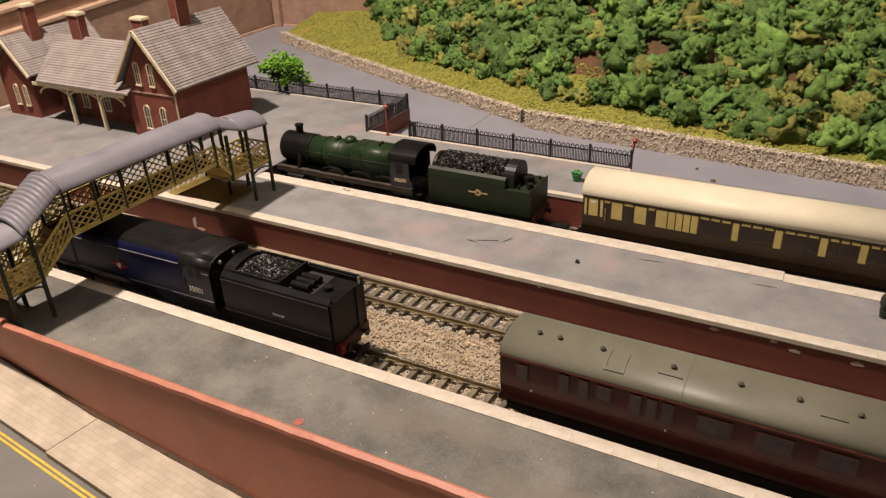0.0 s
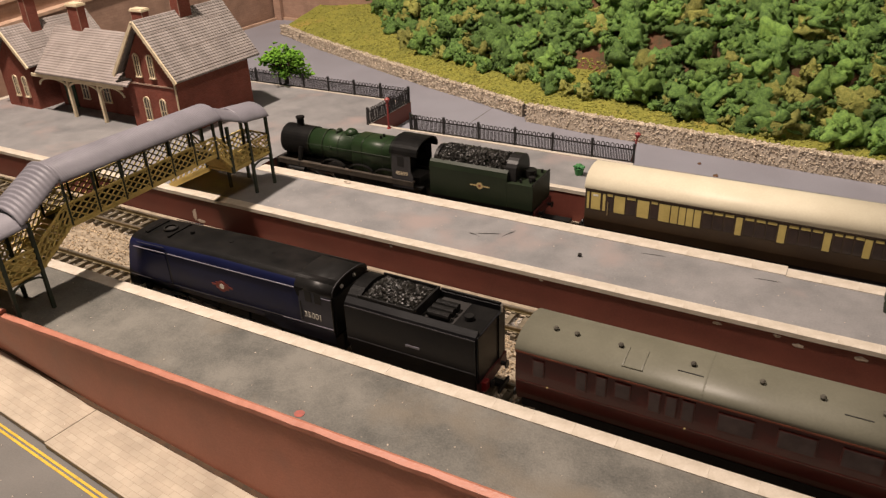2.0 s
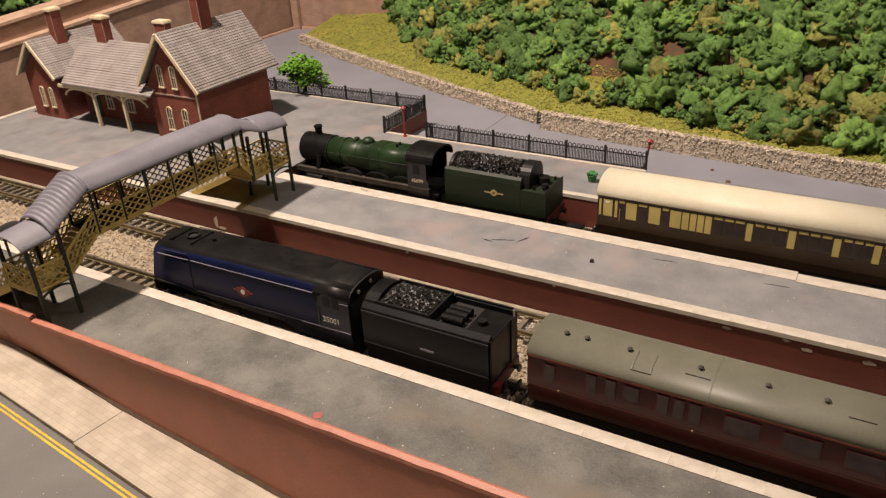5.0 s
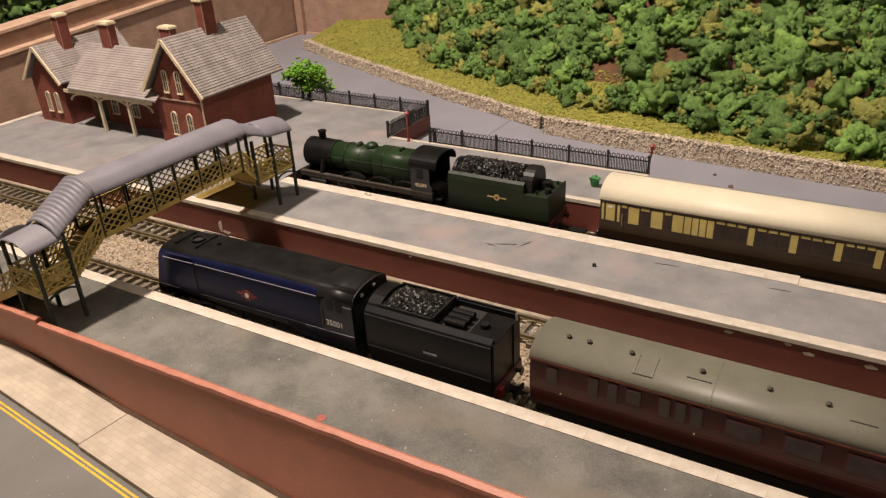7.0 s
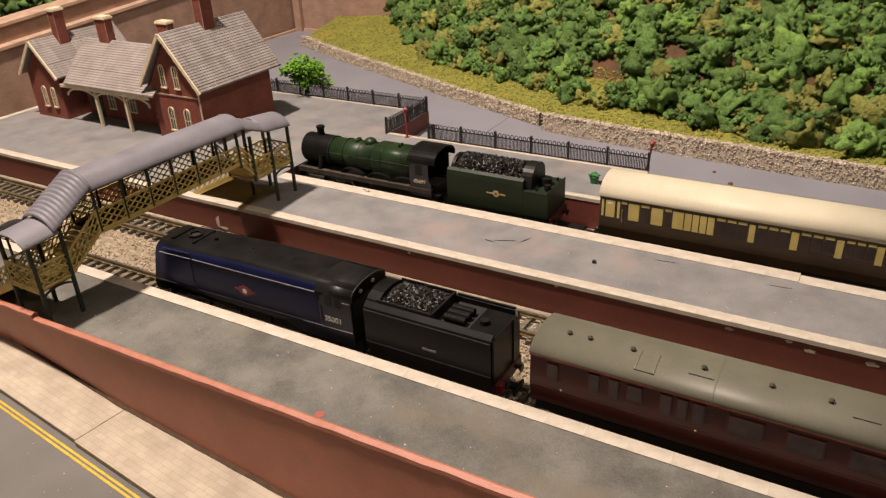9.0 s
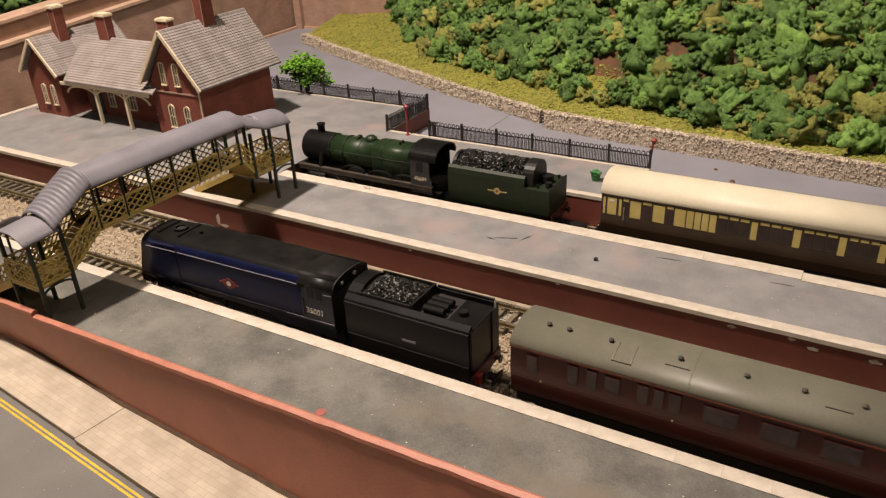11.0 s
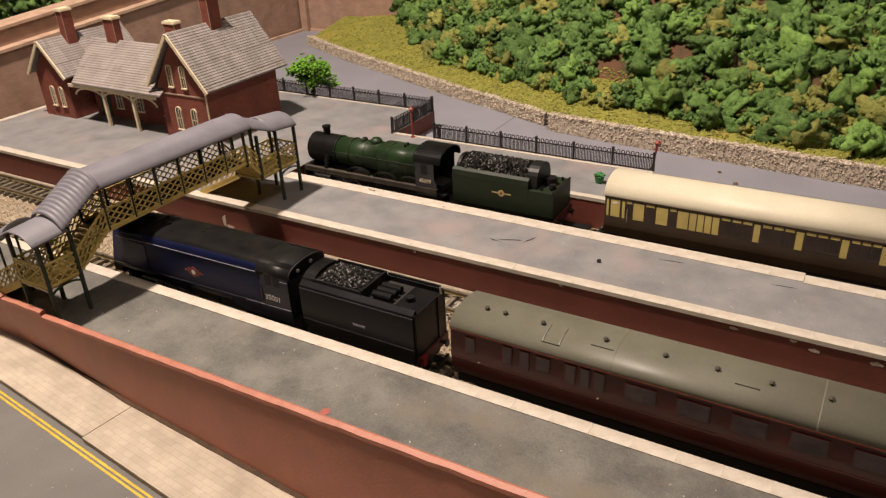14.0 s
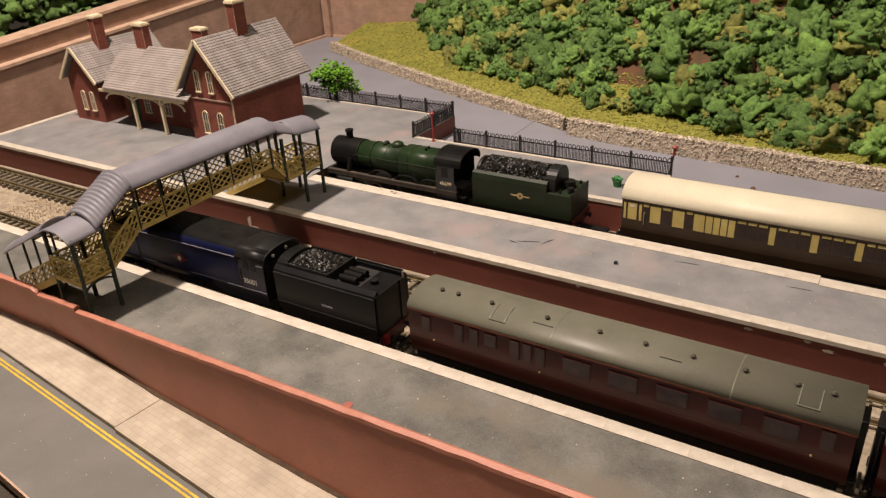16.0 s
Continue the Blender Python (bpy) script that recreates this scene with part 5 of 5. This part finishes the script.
    part("rear_ladder", box(B(), x1 + 0.8, x1 + 1.3, 5, 8.4, 18, 37.6), "black", e)
    part("lamp_bracket", rod(B(), (x1 + 1, 8, 37.4), (x1 + 1, 8, 40.4), 0.5, seg=8), "steel", e)
    for s in (-1, 1):
        part("lining", box(B(), x0 + 3, x1, s * 12.3 - 0.12, s * 12.3 + 0.12, 36.0, 36.5), "cabgrey", e, "thin grey lining")
        part("lining", box(B(), x0 + 3, x1, s * 12.3 - 0.12, s * 12.3 + 0.12, 21.3, 21.8), "cabgrey", e, "thin grey lining")
        part("side_plate", box(B(), x0 + 30, x0 + 36, s * 12.3 - 0.2, s * 12.3 + 0.2, 25.5, 26.4), "stripe", e, "small pale side plate")
        part("axle_frame", box(B(), x0 + 4, x1 - 1, s * 10.5 - 0.6, s * 10.5 + 0.6, 11.5, 17.5), "under", e)
    part("buffer_beam", box(B(), x1, x1 + 1.6, -11.5, 11.5, 13, 17.6, 0.2), "darkred", e, "dark red buffer beam")
    part("tail_lamp", box(B(), x1 + 1.4, x1 + 3.4, -11, -7.6, 14, 18, 0.4), "bufred", e, "small red tail lamp")
    part("frames", box(B(), x0, x1, -7, 7, 10, 17.6), "under", e)
    for x in (x0 + 12, x0 + 30, x0 + 50):
        wheelset(e, x, 5.0)
    buffers(e, x1 + 1.5, 1, 15.2)
    bm = box(B(), x1 + 1, x1 + 5.5, -1.6, 1.6, 10, 11.5, 0.2)
    box(bm, x1 + 5, x1 + 6, -4.5, 4.5, 9.4, 11.8, 0.2)
    part("coupling", bm, "black", e)
    return e


def maroon_coach(x0, seed):
    L = 163.0
    c = thing("passenger_coach", "maroon model passenger coach with olive grey roof", "coach", "maroon coaches", x0, -51, 0)
    wins = [(6.8, 10.2, 29.6, 35.6), (22.2, 25.2, 29.2, 36.3), (29.1, 32, 29.2, 36.3), (35.5, 40, 30.8, 36), (46.5, 49.7, 29.2, 36.3), (52, 54.8, 29.2, 36.3), (57, 60.2, 29.2, 36.3)]
    wins += [(68 + i * 17.3, 78 + i * 17.3, 29.5, 35.5) for i in range(5)] + [(154, 157.5, 29.5, 36.5)]
    bm = B()
    pr = [(-10.9, 16.6), (-11.7, 20), (-12.45, 25.4), (-12.6, 26.4), (-12.6, 30), (-12.2, 38.4), (12.2, 38.4), (12.6, 30), (12.6, 26.4), (12.45, 25.4), (11.7, 20), (10.9, 16.6)]
    extrude_x(bm, pr, 0, L)
    part("body", bm, "maroon", c, "dull maroon coach body")
    bm = B()
    top = [(-12.7 * math.cos(t), 38.2 + 5.6 * math.sin(t) ** 0.85) for t in np.linspace(0, math.pi, 19)]
    extrude_x(bm, top + [(12.3, 37.9), (-12.3, 37.9)], -0.3, L + 0.3)
    ob = part("roof", bm, "roofgrey", c, "olive grey rounded roof")
    for p in ob.data.polygons:
        p.use_smooth = abs(p.normal.x) < 0.5
    for x in (62, 126):
        bm = B()
        rib = [(y * 1.002, z + 0.05) for y, z in top]
        loft(bm, [[(x + d, y, z) for y, z in rib] + [(x + d, y, z - 0.4) for y, z in rib[::-1]] for d in (-0.22, 0.22)])
        part("roof_seam", bm, "roofgrey", c)
    for s in (-1, 1):
        part("gutter", box(B(), -0.2, L + 0.2, s * 12.55 - 0.25, s * 12.55 + 0.25, 37.6, 38.2), "lining", c, "thin orange gutter line")
        part("waist_moulding", box(B(), 0, L, s * 12.62 - 0.12, s * 12.62 + 0.12, 25.6, 26.0), "maroon", c)
        for a, b, z0, z1 in wins:
            w = part("window", box(B(), a - 0.5, b + 0.5, s * 12.45 - 0.3, s * 12.45 + 0.3, z0 - 0.5, z1 + 0.5, 0.15), "maroon", c)
            part("pane", box(B(), a, b, s * 12.5 - 0.34, s * 12.5 + 0.34, z0, z1), "coachpane", w, "dim grey window pane")
        for x in (12, 58.5, 152):
            part("door_handle", rod(B(), (x, s * 12.6, 26), (x, s * 13.1, 26), 0.35, seg=8), "gold", c, "small brass door handle")
        part("solebar", box(B(), 2, L - 2, s * 10.8 - 0.5, s * 10.8 + 0.5, 14, 17.2), "under", c)
    vx = [10.8, 18.3, 33.5, 57, 77.6, 94.5, 111, 128, 144, 154.5]
    for i, x in enumerate(vx):
        v = B()
        rod(v, (x, -2.9, 43.0), (x, -2.9, 44.5), 0.75, 0.75, 10)
        rod(v, (x, -2.9, 44.5), (x, -2.9, 45.1), 1.0, 0.5, 10)
        part("roof_vent", v, "vent", c, "small dark roof ventilator")
    for x in (39.5, 148.5):
        bm = B()
        arc = [(-12.7 * math.cos(t), 38.25 + 5.6 * math.sin(t) ** 0.85) for t in np.linspace(1.42, 0.62, 9)]
        for d in (-3.1, 3.1):
            for (ya, za), (yb, zb) in zip(arc, arc[1:]):
                bar(bm, (x + d, ya, za), (x + d, yb, zb), 0.45, 0.35)
        bar(bm, (x - 3.3, *arc[-1]), (x + 3.3, *arc[-1]), 0.5, 0.5)
        part("roof_hatch", bm, "roofgrey", c, "raised beading of a square roof hatch")
    for x, w, y in ((57, 4, -6.6), (104.5, 3.8, -6.6), (32.2, 2.2, -5.0)):
        part("roof_slot", box(B(), x - w, x + w, y - 0.25, y + 0.25, 42.0, 43.15 if w > 3 else 43.3), "under", c, "dark narrow roof slot")
    for x, d in ((0, -1), (L, 1)):
        bm = box(B(), min(x, x + d * 2.5), max(x, x + d * 2.5), -4.5, 4.5, 14, 38, 0.4)
        part("gangway", bm, "black", c, "black corridor bellows")
        buffers(c, x, d, 15.2)
        bm = box(B(), min(x, x + d * 4), max(x, x + d * 4), -1.5, 1.5, 9.8, 11.2)
        box(bm, min(x + d * 3.2, x + d * 4.2), max(x + d * 3.2, x + d * 4.2), -4.2, 4.2, 9.3, 11.7, 0.2)
        part("coupling", bm, "steel", c, "grey hook coupling")
    part("vacuum_pipe", rod(B(), (-1.2, -8, 16), (-1.2, -8.6, 39), 0.5, seg=8), "black", c)
    part("underframe", box(B(), 8, L - 8, -8, 8, 9, 15), "under", c)
    for x in (18, 36, L - 36, L - 18):
        wheelset(c, x, 4.4)
    for x in (27, L - 27):
        for s in (-1, 1):
            part("bogie_side", box(B(), x - 14, x + 14, s * 10 - 0.7, s * 10 + 0.7, 8.5, 13.5, 0.3), "under", c)
    return c


def cream_coach():
    L, X0 = 165.0, 58.5
    c = thing("passenger_coach", "chocolate and cream model coach with cream roof", "coach", "", X0, 92, 0)
    extrude = [(-11.8, 15.5), (-12.4, 20), (-12.4, 36.8), (12.4, 36.8), (12.4, 20), (11.8, 15.5)]
    part("body", extrude_x(B(), extrude, 0, L), "brown", c, "chocolate brown coach body")
    top = [(-12.9 * math.cos(t), 36.6 + 8.8 * math.sin(t) ** 0.75) for t in np.linspace(0, math.pi, 19)]
    ob = part("roof", extrude_x(B(), top + [(12.5, 36.3), (-12.5, 36.3)], -0.4, L + 0.4), "roofcream", c, "smooth cream rounded roof")
    for p in ob.data.polygons:
        p.use_smooth = abs(p.normal.x) < 0.5
    panels = [(1, 2.2), (3.2, 8), (9.2, 10.6), (15, 20.5), (26.6, 32.4), (37.2, 42.5), (43, 46.3), (46.8, 49.8), (50.3, 53.4), (53.9, 57), (72.8, 75.6), (91.2, 94.4), (110, 113), (126, 129), (142, 145), (160, 164)]
    glass = [(11.2, 14.4), (21.2, 25.8), (33.2, 36.6)]
    for g0 in (57.8, 76.4, 95.2, 113.8, 129.8, 145.8):
        w = 4.3 if g0 < 110 else 3.6
        glass += [(g0 + i * (w + 0.6), g0 + i * (w + 0.6) + w) for i in range(3)]
    for s in (-1, 1):
        for a, b in panels:
            part("panel", box(B(), a, b, s * 12.45 - 0.15, s * 12.45 + 0.15, 25.8, 35.0, 0.08), "cream", c, "cream upper side panel")
        for a, b in glass:
            part("window", box(B(), a, b, s * 12.42 - 0.1, s * 12.42 + 0.1, 26.4, 33.4, 0.05), "brownpane", c, "dark coach window")
            part("light_panel", box(B(), a + 0.2, b - 0.2, s * 12.46 - 0.12, s * 12.46 + 0.12, 34.1, 35.4), "cream", c, "narrow cream top panel")
        part("solebar", box(B(), 2, L - 2, s * 11 - 0.5, s * 11 + 0.5, 12.5, 15.6), "under", c)
        part("gutter", box(B(), 0, L, s * 12.7 - 0.2, s * 12.7 + 0.2, 36.2, 36.8), "brown", c)
        part("handrail", rod(B(), (12.0, s * 12.9, 24), (12.0, s * 12.9, 31), 0.2, seg=6), "gold", c)
    part("end_emblem", box(B(), 4.2, 6.8, -12.7, -12.4, 33, 34), "white", c)
    part("gangway", box(B(), -2.4, 0, -4.5, 4.5, 13, 36, 0.4), "black", c)
    buffers(c, 0, -1, 14.5)
    part("coupling", box(B(), -6, 0, -3.2, 3.2, 9, 11, 0.3), "black", c)
    part("underframe", box(B(), 8, L - 8, -8, 8, 9, 14), "under", c)
    for x in (18, 36, L - 36, L - 18):
        wheelset(c, x, 4.4)
    return c


def green_engine():
    e = thing("steam_locomotive", "green model steam locomotive with black smokebox and cab roof", "locomotive", "steam locomotives", -142, 92, 0)
    zc, r = 31.0, 9.0
    rod(bm := B(), (2, 0, zc), (23, 0, zc), r + 0.3, r + 0.3, 32)
    part("smokebox", bm, "soot", e, "sooty black smokebox")
    bm = B()
    rod(bm, (0.6, 0, zc), (2, 0, zc), r - 2.2, r - 1.2, 28)
    rod(bm, (0, 0, zc), (0.7, 0, zc), 0.8, 0.8, 10)
    part("smokebox_door", bm, "black", e)
    rod(bm := B(), (23, 0, zc), (56, 0, zc), r - 0.4, r + 0.4, 32)
    ob = part("boiler", bm, "green", e, "glossy green boiler barrel")
    for p in ob.data.polygons:
        p.use_smooth = abs(p.normal.x) < 0.6
    for x in (23, 33.5, 45, 56):
        part("boiler_band", rod(B(), (x - 0.25, 0, zc), (x + 0.25, 0, zc), r + 0.35, r + 0.35, 32), "tgreen", e)
    fb = [(-9.6, 20), (-10.0, 33.5), (-9.5, 36.6), (-8.3, 38.8), (-6.3, 40.0), (-3, 40.5), (3, 40.5), (6.3, 40.0), (8.3, 38.8), (9.5, 36.6), (10.0, 33.5), (9.6, 20)]
    ob = part("firebox", extrude_x(B(), fb, 56, 85), "green", e, "flat-topped green firebox")
    for p in ob.data.polygons:
        p.use_smooth = abs(p.normal.x) < 0.6
    for x in (63, 77):
        part("firebox_band", extrude_x(B(), [(y * 1.012, z + 0.12) for y, z in fb], x - 0.25, x + 0.25), "tgreen", e)
    bm = B()
    rod(bm, (12, 0, 38.4), (12, 0, 40.8), 3.2, 2.3, 20)
    rod(bm, (12, 0, 40.8), (12, 0, 44.8), 2.2, 2.3, 20)
    rod(bm, (12, 0, 44.8), (12, 0, 45.8), 2.8, 2.6, 20)
    part("chimney", bm, "soot", e, "black lipped chimney")
    part("dome", ball(B(), 50, 0, 40.2, 4.0, 3.8, 3.0, 3), "green", e, "rounded green dome")
    part("top_feed", ball(B(), 41, 0, 40.2, 1.8, 3.0, 1.8, 2), "tgreen", e)
    for y in (-5.5, 5.5):
        part("feed_pipe", rod(B(), (41, y * 0.4, 40.4), (40, y * 1.72, 32), 0.5, seg=8), "tgreen", e)
    for y in (-1.6, 1.6):
        part("safety_valve", rod(B(), (72, y, 40.2), (72, y, 42.2), 0.9, 0.7, 10), "black", e)
    # cab
    for s in (-1, 1):
        bm = B()
        pr = [(85, 17), (99, 17), (99, 25), (97.6, 27), (97.6, 37.5), (85, 37.5)]
        loft(bm, [[(x, s * 12.0, z) for x, z in pr], [(x, s * 12.4, z) for x, z in pr]])
        part("cab_side", bm, "cabgrey", e, "dull dark cab side")
        part("cab_window", box(B(), 89, 93.5, s * 12.2 - 0.3, s * 12.2 + 0.3, 30, 36), "black", e, "dark open cab window")
        part("running_plate", box(B(), 1, 99, s * 11.3 - 1.3, s * 11.3 + 1.3, 20.6, 21.8, 0.15), "runplate", e, "brown-grey running plate, lightened for its pale reflection")
        part("valance", box(B(), 1, 99, s * 12.3 - 0.2, s * 12.3 + 0.2, 18.6, 20.8), "runplate", e)
        part("cylinder", rod(B(), (9, s * 10.8, 15), (21, s * 10.8, 15), 3.2, 3.2, 14), "black", e)
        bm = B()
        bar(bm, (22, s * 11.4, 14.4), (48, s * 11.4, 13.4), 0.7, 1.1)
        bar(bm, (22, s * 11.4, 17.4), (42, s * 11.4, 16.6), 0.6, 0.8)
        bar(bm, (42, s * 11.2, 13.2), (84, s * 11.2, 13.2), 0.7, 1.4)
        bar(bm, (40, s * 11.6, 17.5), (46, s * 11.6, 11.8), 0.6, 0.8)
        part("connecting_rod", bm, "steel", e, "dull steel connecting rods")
        for x in (42, 62, 80):
            bm = B()
            for i in range(8):
                t0, t1 = math.pi * i / 8, math.pi * (i + 1) / 8
                bar(bm, (x - 8.5 * math.cos(t0), s * 10.4, 21.5 + 4.2 * math.sin(t0)), (x - 8.5 * math.cos(t1), s * 10.4, 21.5 + 4.2 * math.sin(t1)), 2.0, 0.5)
            part("splasher", bm, "black", e)
        part("handrail", rod(B(), (22, s * 9.5, 33), (84, s * 10.3, 33.5), 0.22, seg=6), "tgreen", e)
        part("steam_pipe", rod(B(), (18, s * 9, 30), (17, s * 11, 19), 1.7, 1.7, 12), "soot", e)
    roofp = [(-12.6 * math.cos(t), 37.2 + 7.4 * math.sin(t) ** 0.8) for t in np.linspace(0, math.pi, 15)]
    part("cab_roof", extrude_x(B(), roofp + [(0.93 * y, z - 0.8) for y, z in roofp[::-1]], 84, 102), "soot", e, "sooty black curved cab roof")
    part("cab_front", extrude_x(B(), [(-12, 20)] + roofp + [(12, 20)], 84.6, 85.4), "tgreen", e)
    part("backhead", box(B(), 85, 89, -8, 8, 18, 36, 0.6), "black", e)
    part("cab_floor", box(B(), 85, 104, -11, 11, 17, 18.2), "black", e)
    writing("cab_number", "45699", 3.3, "trim", e, at(91.6, -12.5, 24.9, 90, 0, 0), "cream yellow cab number 45699")
    part("buffer_beam", box(B(), -1, 1, -12, 12, 13.5, 20.8, 0.3), "black", e, "black front buffer beam")
    part("frames", box(B(), 1, 100, -6.5, 6.5, 9.5, 22), "under", e)
    buffers(e, -1, -1, 16.5)
    for x in (11, 24):
        wheelset(e, x, 4.6)
    for x in (42, 62, 80):
        wheelset(e, x, 8.8)
    return e


def green_tender():
    e = thing("tender", "dark green model tender heaped with glinting coal", "tender", "locomotive tenders", -142, 92, 0)
    x0, x1 = 110.0, 172.0
    pr = [(-12.3, 17.2), (-12.3, 33.6), (-11.6, 36.4), (-9.8, 37.6), (-9.2, 37.4), (-9.2, 34), (9.2, 34), (9.2, 37.4), (9.8, 37.6), (11.6, 36.4), (12.3, 33.6), (12.3, 17.2)]
    part("tank", extrude_x(B(), pr, x0, x0 + 47), "tgreen", e, "dark green tender side with curved top")
    part("tank_rear", box(B(), x0 + 47, x1, -12.3, 12.3, 17.2, 31.6, 0.25), "tgreen", e)
    arch = [(-9.8 * math.cos(t), 31.0 + 12.8 * math.sin(t) ** 0.6) for t in np.linspace(0, math.pi, 15)]
    part("coal_bulkhead", extrude_x(B(), arch, x0 + 45, x0 + 51), "black", e, "black arched coal bulkhead")
    part("front_bulkhead", extrude_x(B(), [(y, z - 1.5) for y, z in arch], x0 + 1, x0 + 3), "black", e)
    coal_heap(e, x0 + 2, x0 + 46, 9.4, 36.8, 6.0, 2200, 52)
    part("filler", rod(B(), (x0 + 55, 1, 31.6), (x0 + 55, 1, 35.6), 3.6, 3.4, 18), "black", e, "round black water filler")
    part("filler", rod(B(), (x0 + 58.5, -5, 31.6), (x0 + 58.5, -5, 34.0), 2.0, 1.8, 16), "black", e, "round black water filler")
    part("rear_coping", box(B(), x1 - 0.8, x1, -12.2, 12.2, 31.4, 32.6, 0.2), "black", e)
    for x, y in ((x1 - 3, -8), (x1 - 3, 8), (x0 + 54, -9.5)):
        part("lamp_iron", box(B(), x - 0.5, x + 0.5, y - 0.5, y + 0.5, 31.6, 33.6), "black", e)
    for s in (-1, 1):
        em = part("emblem", rod(B(), (x0 + 31, s * 12.3, 27), (x0 + 31, s * 12.5, 27), 1.9, 1.9, 16), "gold", e, "gold round emblem between bars")
        bm = B()
        for d in (-1, 1):
            box(bm, x0 + 31 + d * 3.8 - 2.0, x0 + 31 + d * 3.8 + 2.0, s * 12.38 - 0.1, s * 12.38 + 0.1, 26.6, 27.3)
        part("emblem_bar", bm, "gold", em)
        part("emblem_centre", rod(B(), (x0 + 31, s * 12.4, 27), (x0 + 31, s * 12.58, 27), 0.8, 0.8, 12), "lining", em)
        part("axle_frame", box(B(), x0 + 1, x1 - 1, s * 11 - 0.6, s * 11 + 0.6, 11.5, 17.3), "under", e)
    part("frames", box(B(), x0 - 6, x1, -7, 7, 10, 17.3), "under", e)
    part("buffer_beam", box(B(), x1, x1 + 1.4, -11.8, 11.8, 12.5, 17.2, 0.2), "darkred", e, "dull red rear buffer beam")
    buffers(e, x1 + 1.4, 1, 14.5)
    part("coupling", box(B(), x1 + 1, x1 + 17, -2.4, 2.4, 9, 10.6, 0.3), "black", e)
    for x in (x0 + 12, x0 + 33, x0 + 56):
        wheelset(e, x, 5.2)
    return e


engine = blue_engine()
tender = black_tender()
coach_a = maroon_coach(83.2, 1)
coach_b = copy_thing(coach_a, at(253.7, -51, 0))
green_engine()
green_tender()
cream_coach()

# ---- edge slabs and other pieces of the setting ----
copings(near_platform, -330, 400, -74.6, -68.6, 14.5)
copings(main_platform, -446, 400, 17.6, 23.6, 14.5)
copings(main_platform, -146, 157, 63.4, 71.9, 14.5)
copings(main_platform, 157.2, 400, 62.4, 69.8, 14.5)
copings(main_platform, -127, 400, 111.6, 115.8, 14.5)
copings(main_platform, -444, -127, 213.6, 218.4, 14.5)
copings(main_platform, -446.4, -440.5, 24, 213, 14.5)
copings(main_platform, -127, 60, 160.6, 163.4, 14.5)

ENGINE_RUN = [(0, -63.5), (0.5, -39.6), (1.0, -12.9), (1.3, -3.6), (1.5, -0.9), (2.0, 0), (9.0, -0.1), (9.5, -0.7), (10.0, -2.4), (10.5, -5.6), (11.0, -9.9), (11.5, -14.5), (12.0, -19.2),
              (12.5, -22.3), (13.0, -25.7), (13.5, -30.9), (14.0, -35.9), (14.5, -41.6), (15.0, -47.6), (15.5, -55.4), (16.0, -64.8)]
COACH_RUN = [(0, -5.0), (1.0, -5.0), (1.25, -4.8), (1.5, -0.9), (2.0, 0), (9.5, 0), (10.0, -1.2), (10.5, -4.2), (11.0, -8.4), (11.5, -12.9), (12.0, -17.7),
             (12.5, -20.9), (13.0, -24.6), (13.5, -29.5), (14.0, -34.5), (14.5, -40.1), (15.0, -45.9), (15.5, -53.9), (16.0, -63.1)]


def motions():
    for ob, x0, rows in ((engine, MNX, ENGINE_RUN), (tender, MNX, ENGINE_RUN), (coach_a, 83.2, COACH_RUN), (coach_b, 253.7, COACH_RUN)):
        walk(ob, [(t, at(x0 + dx, -51, 0)) for t, dx in rows])


motions()
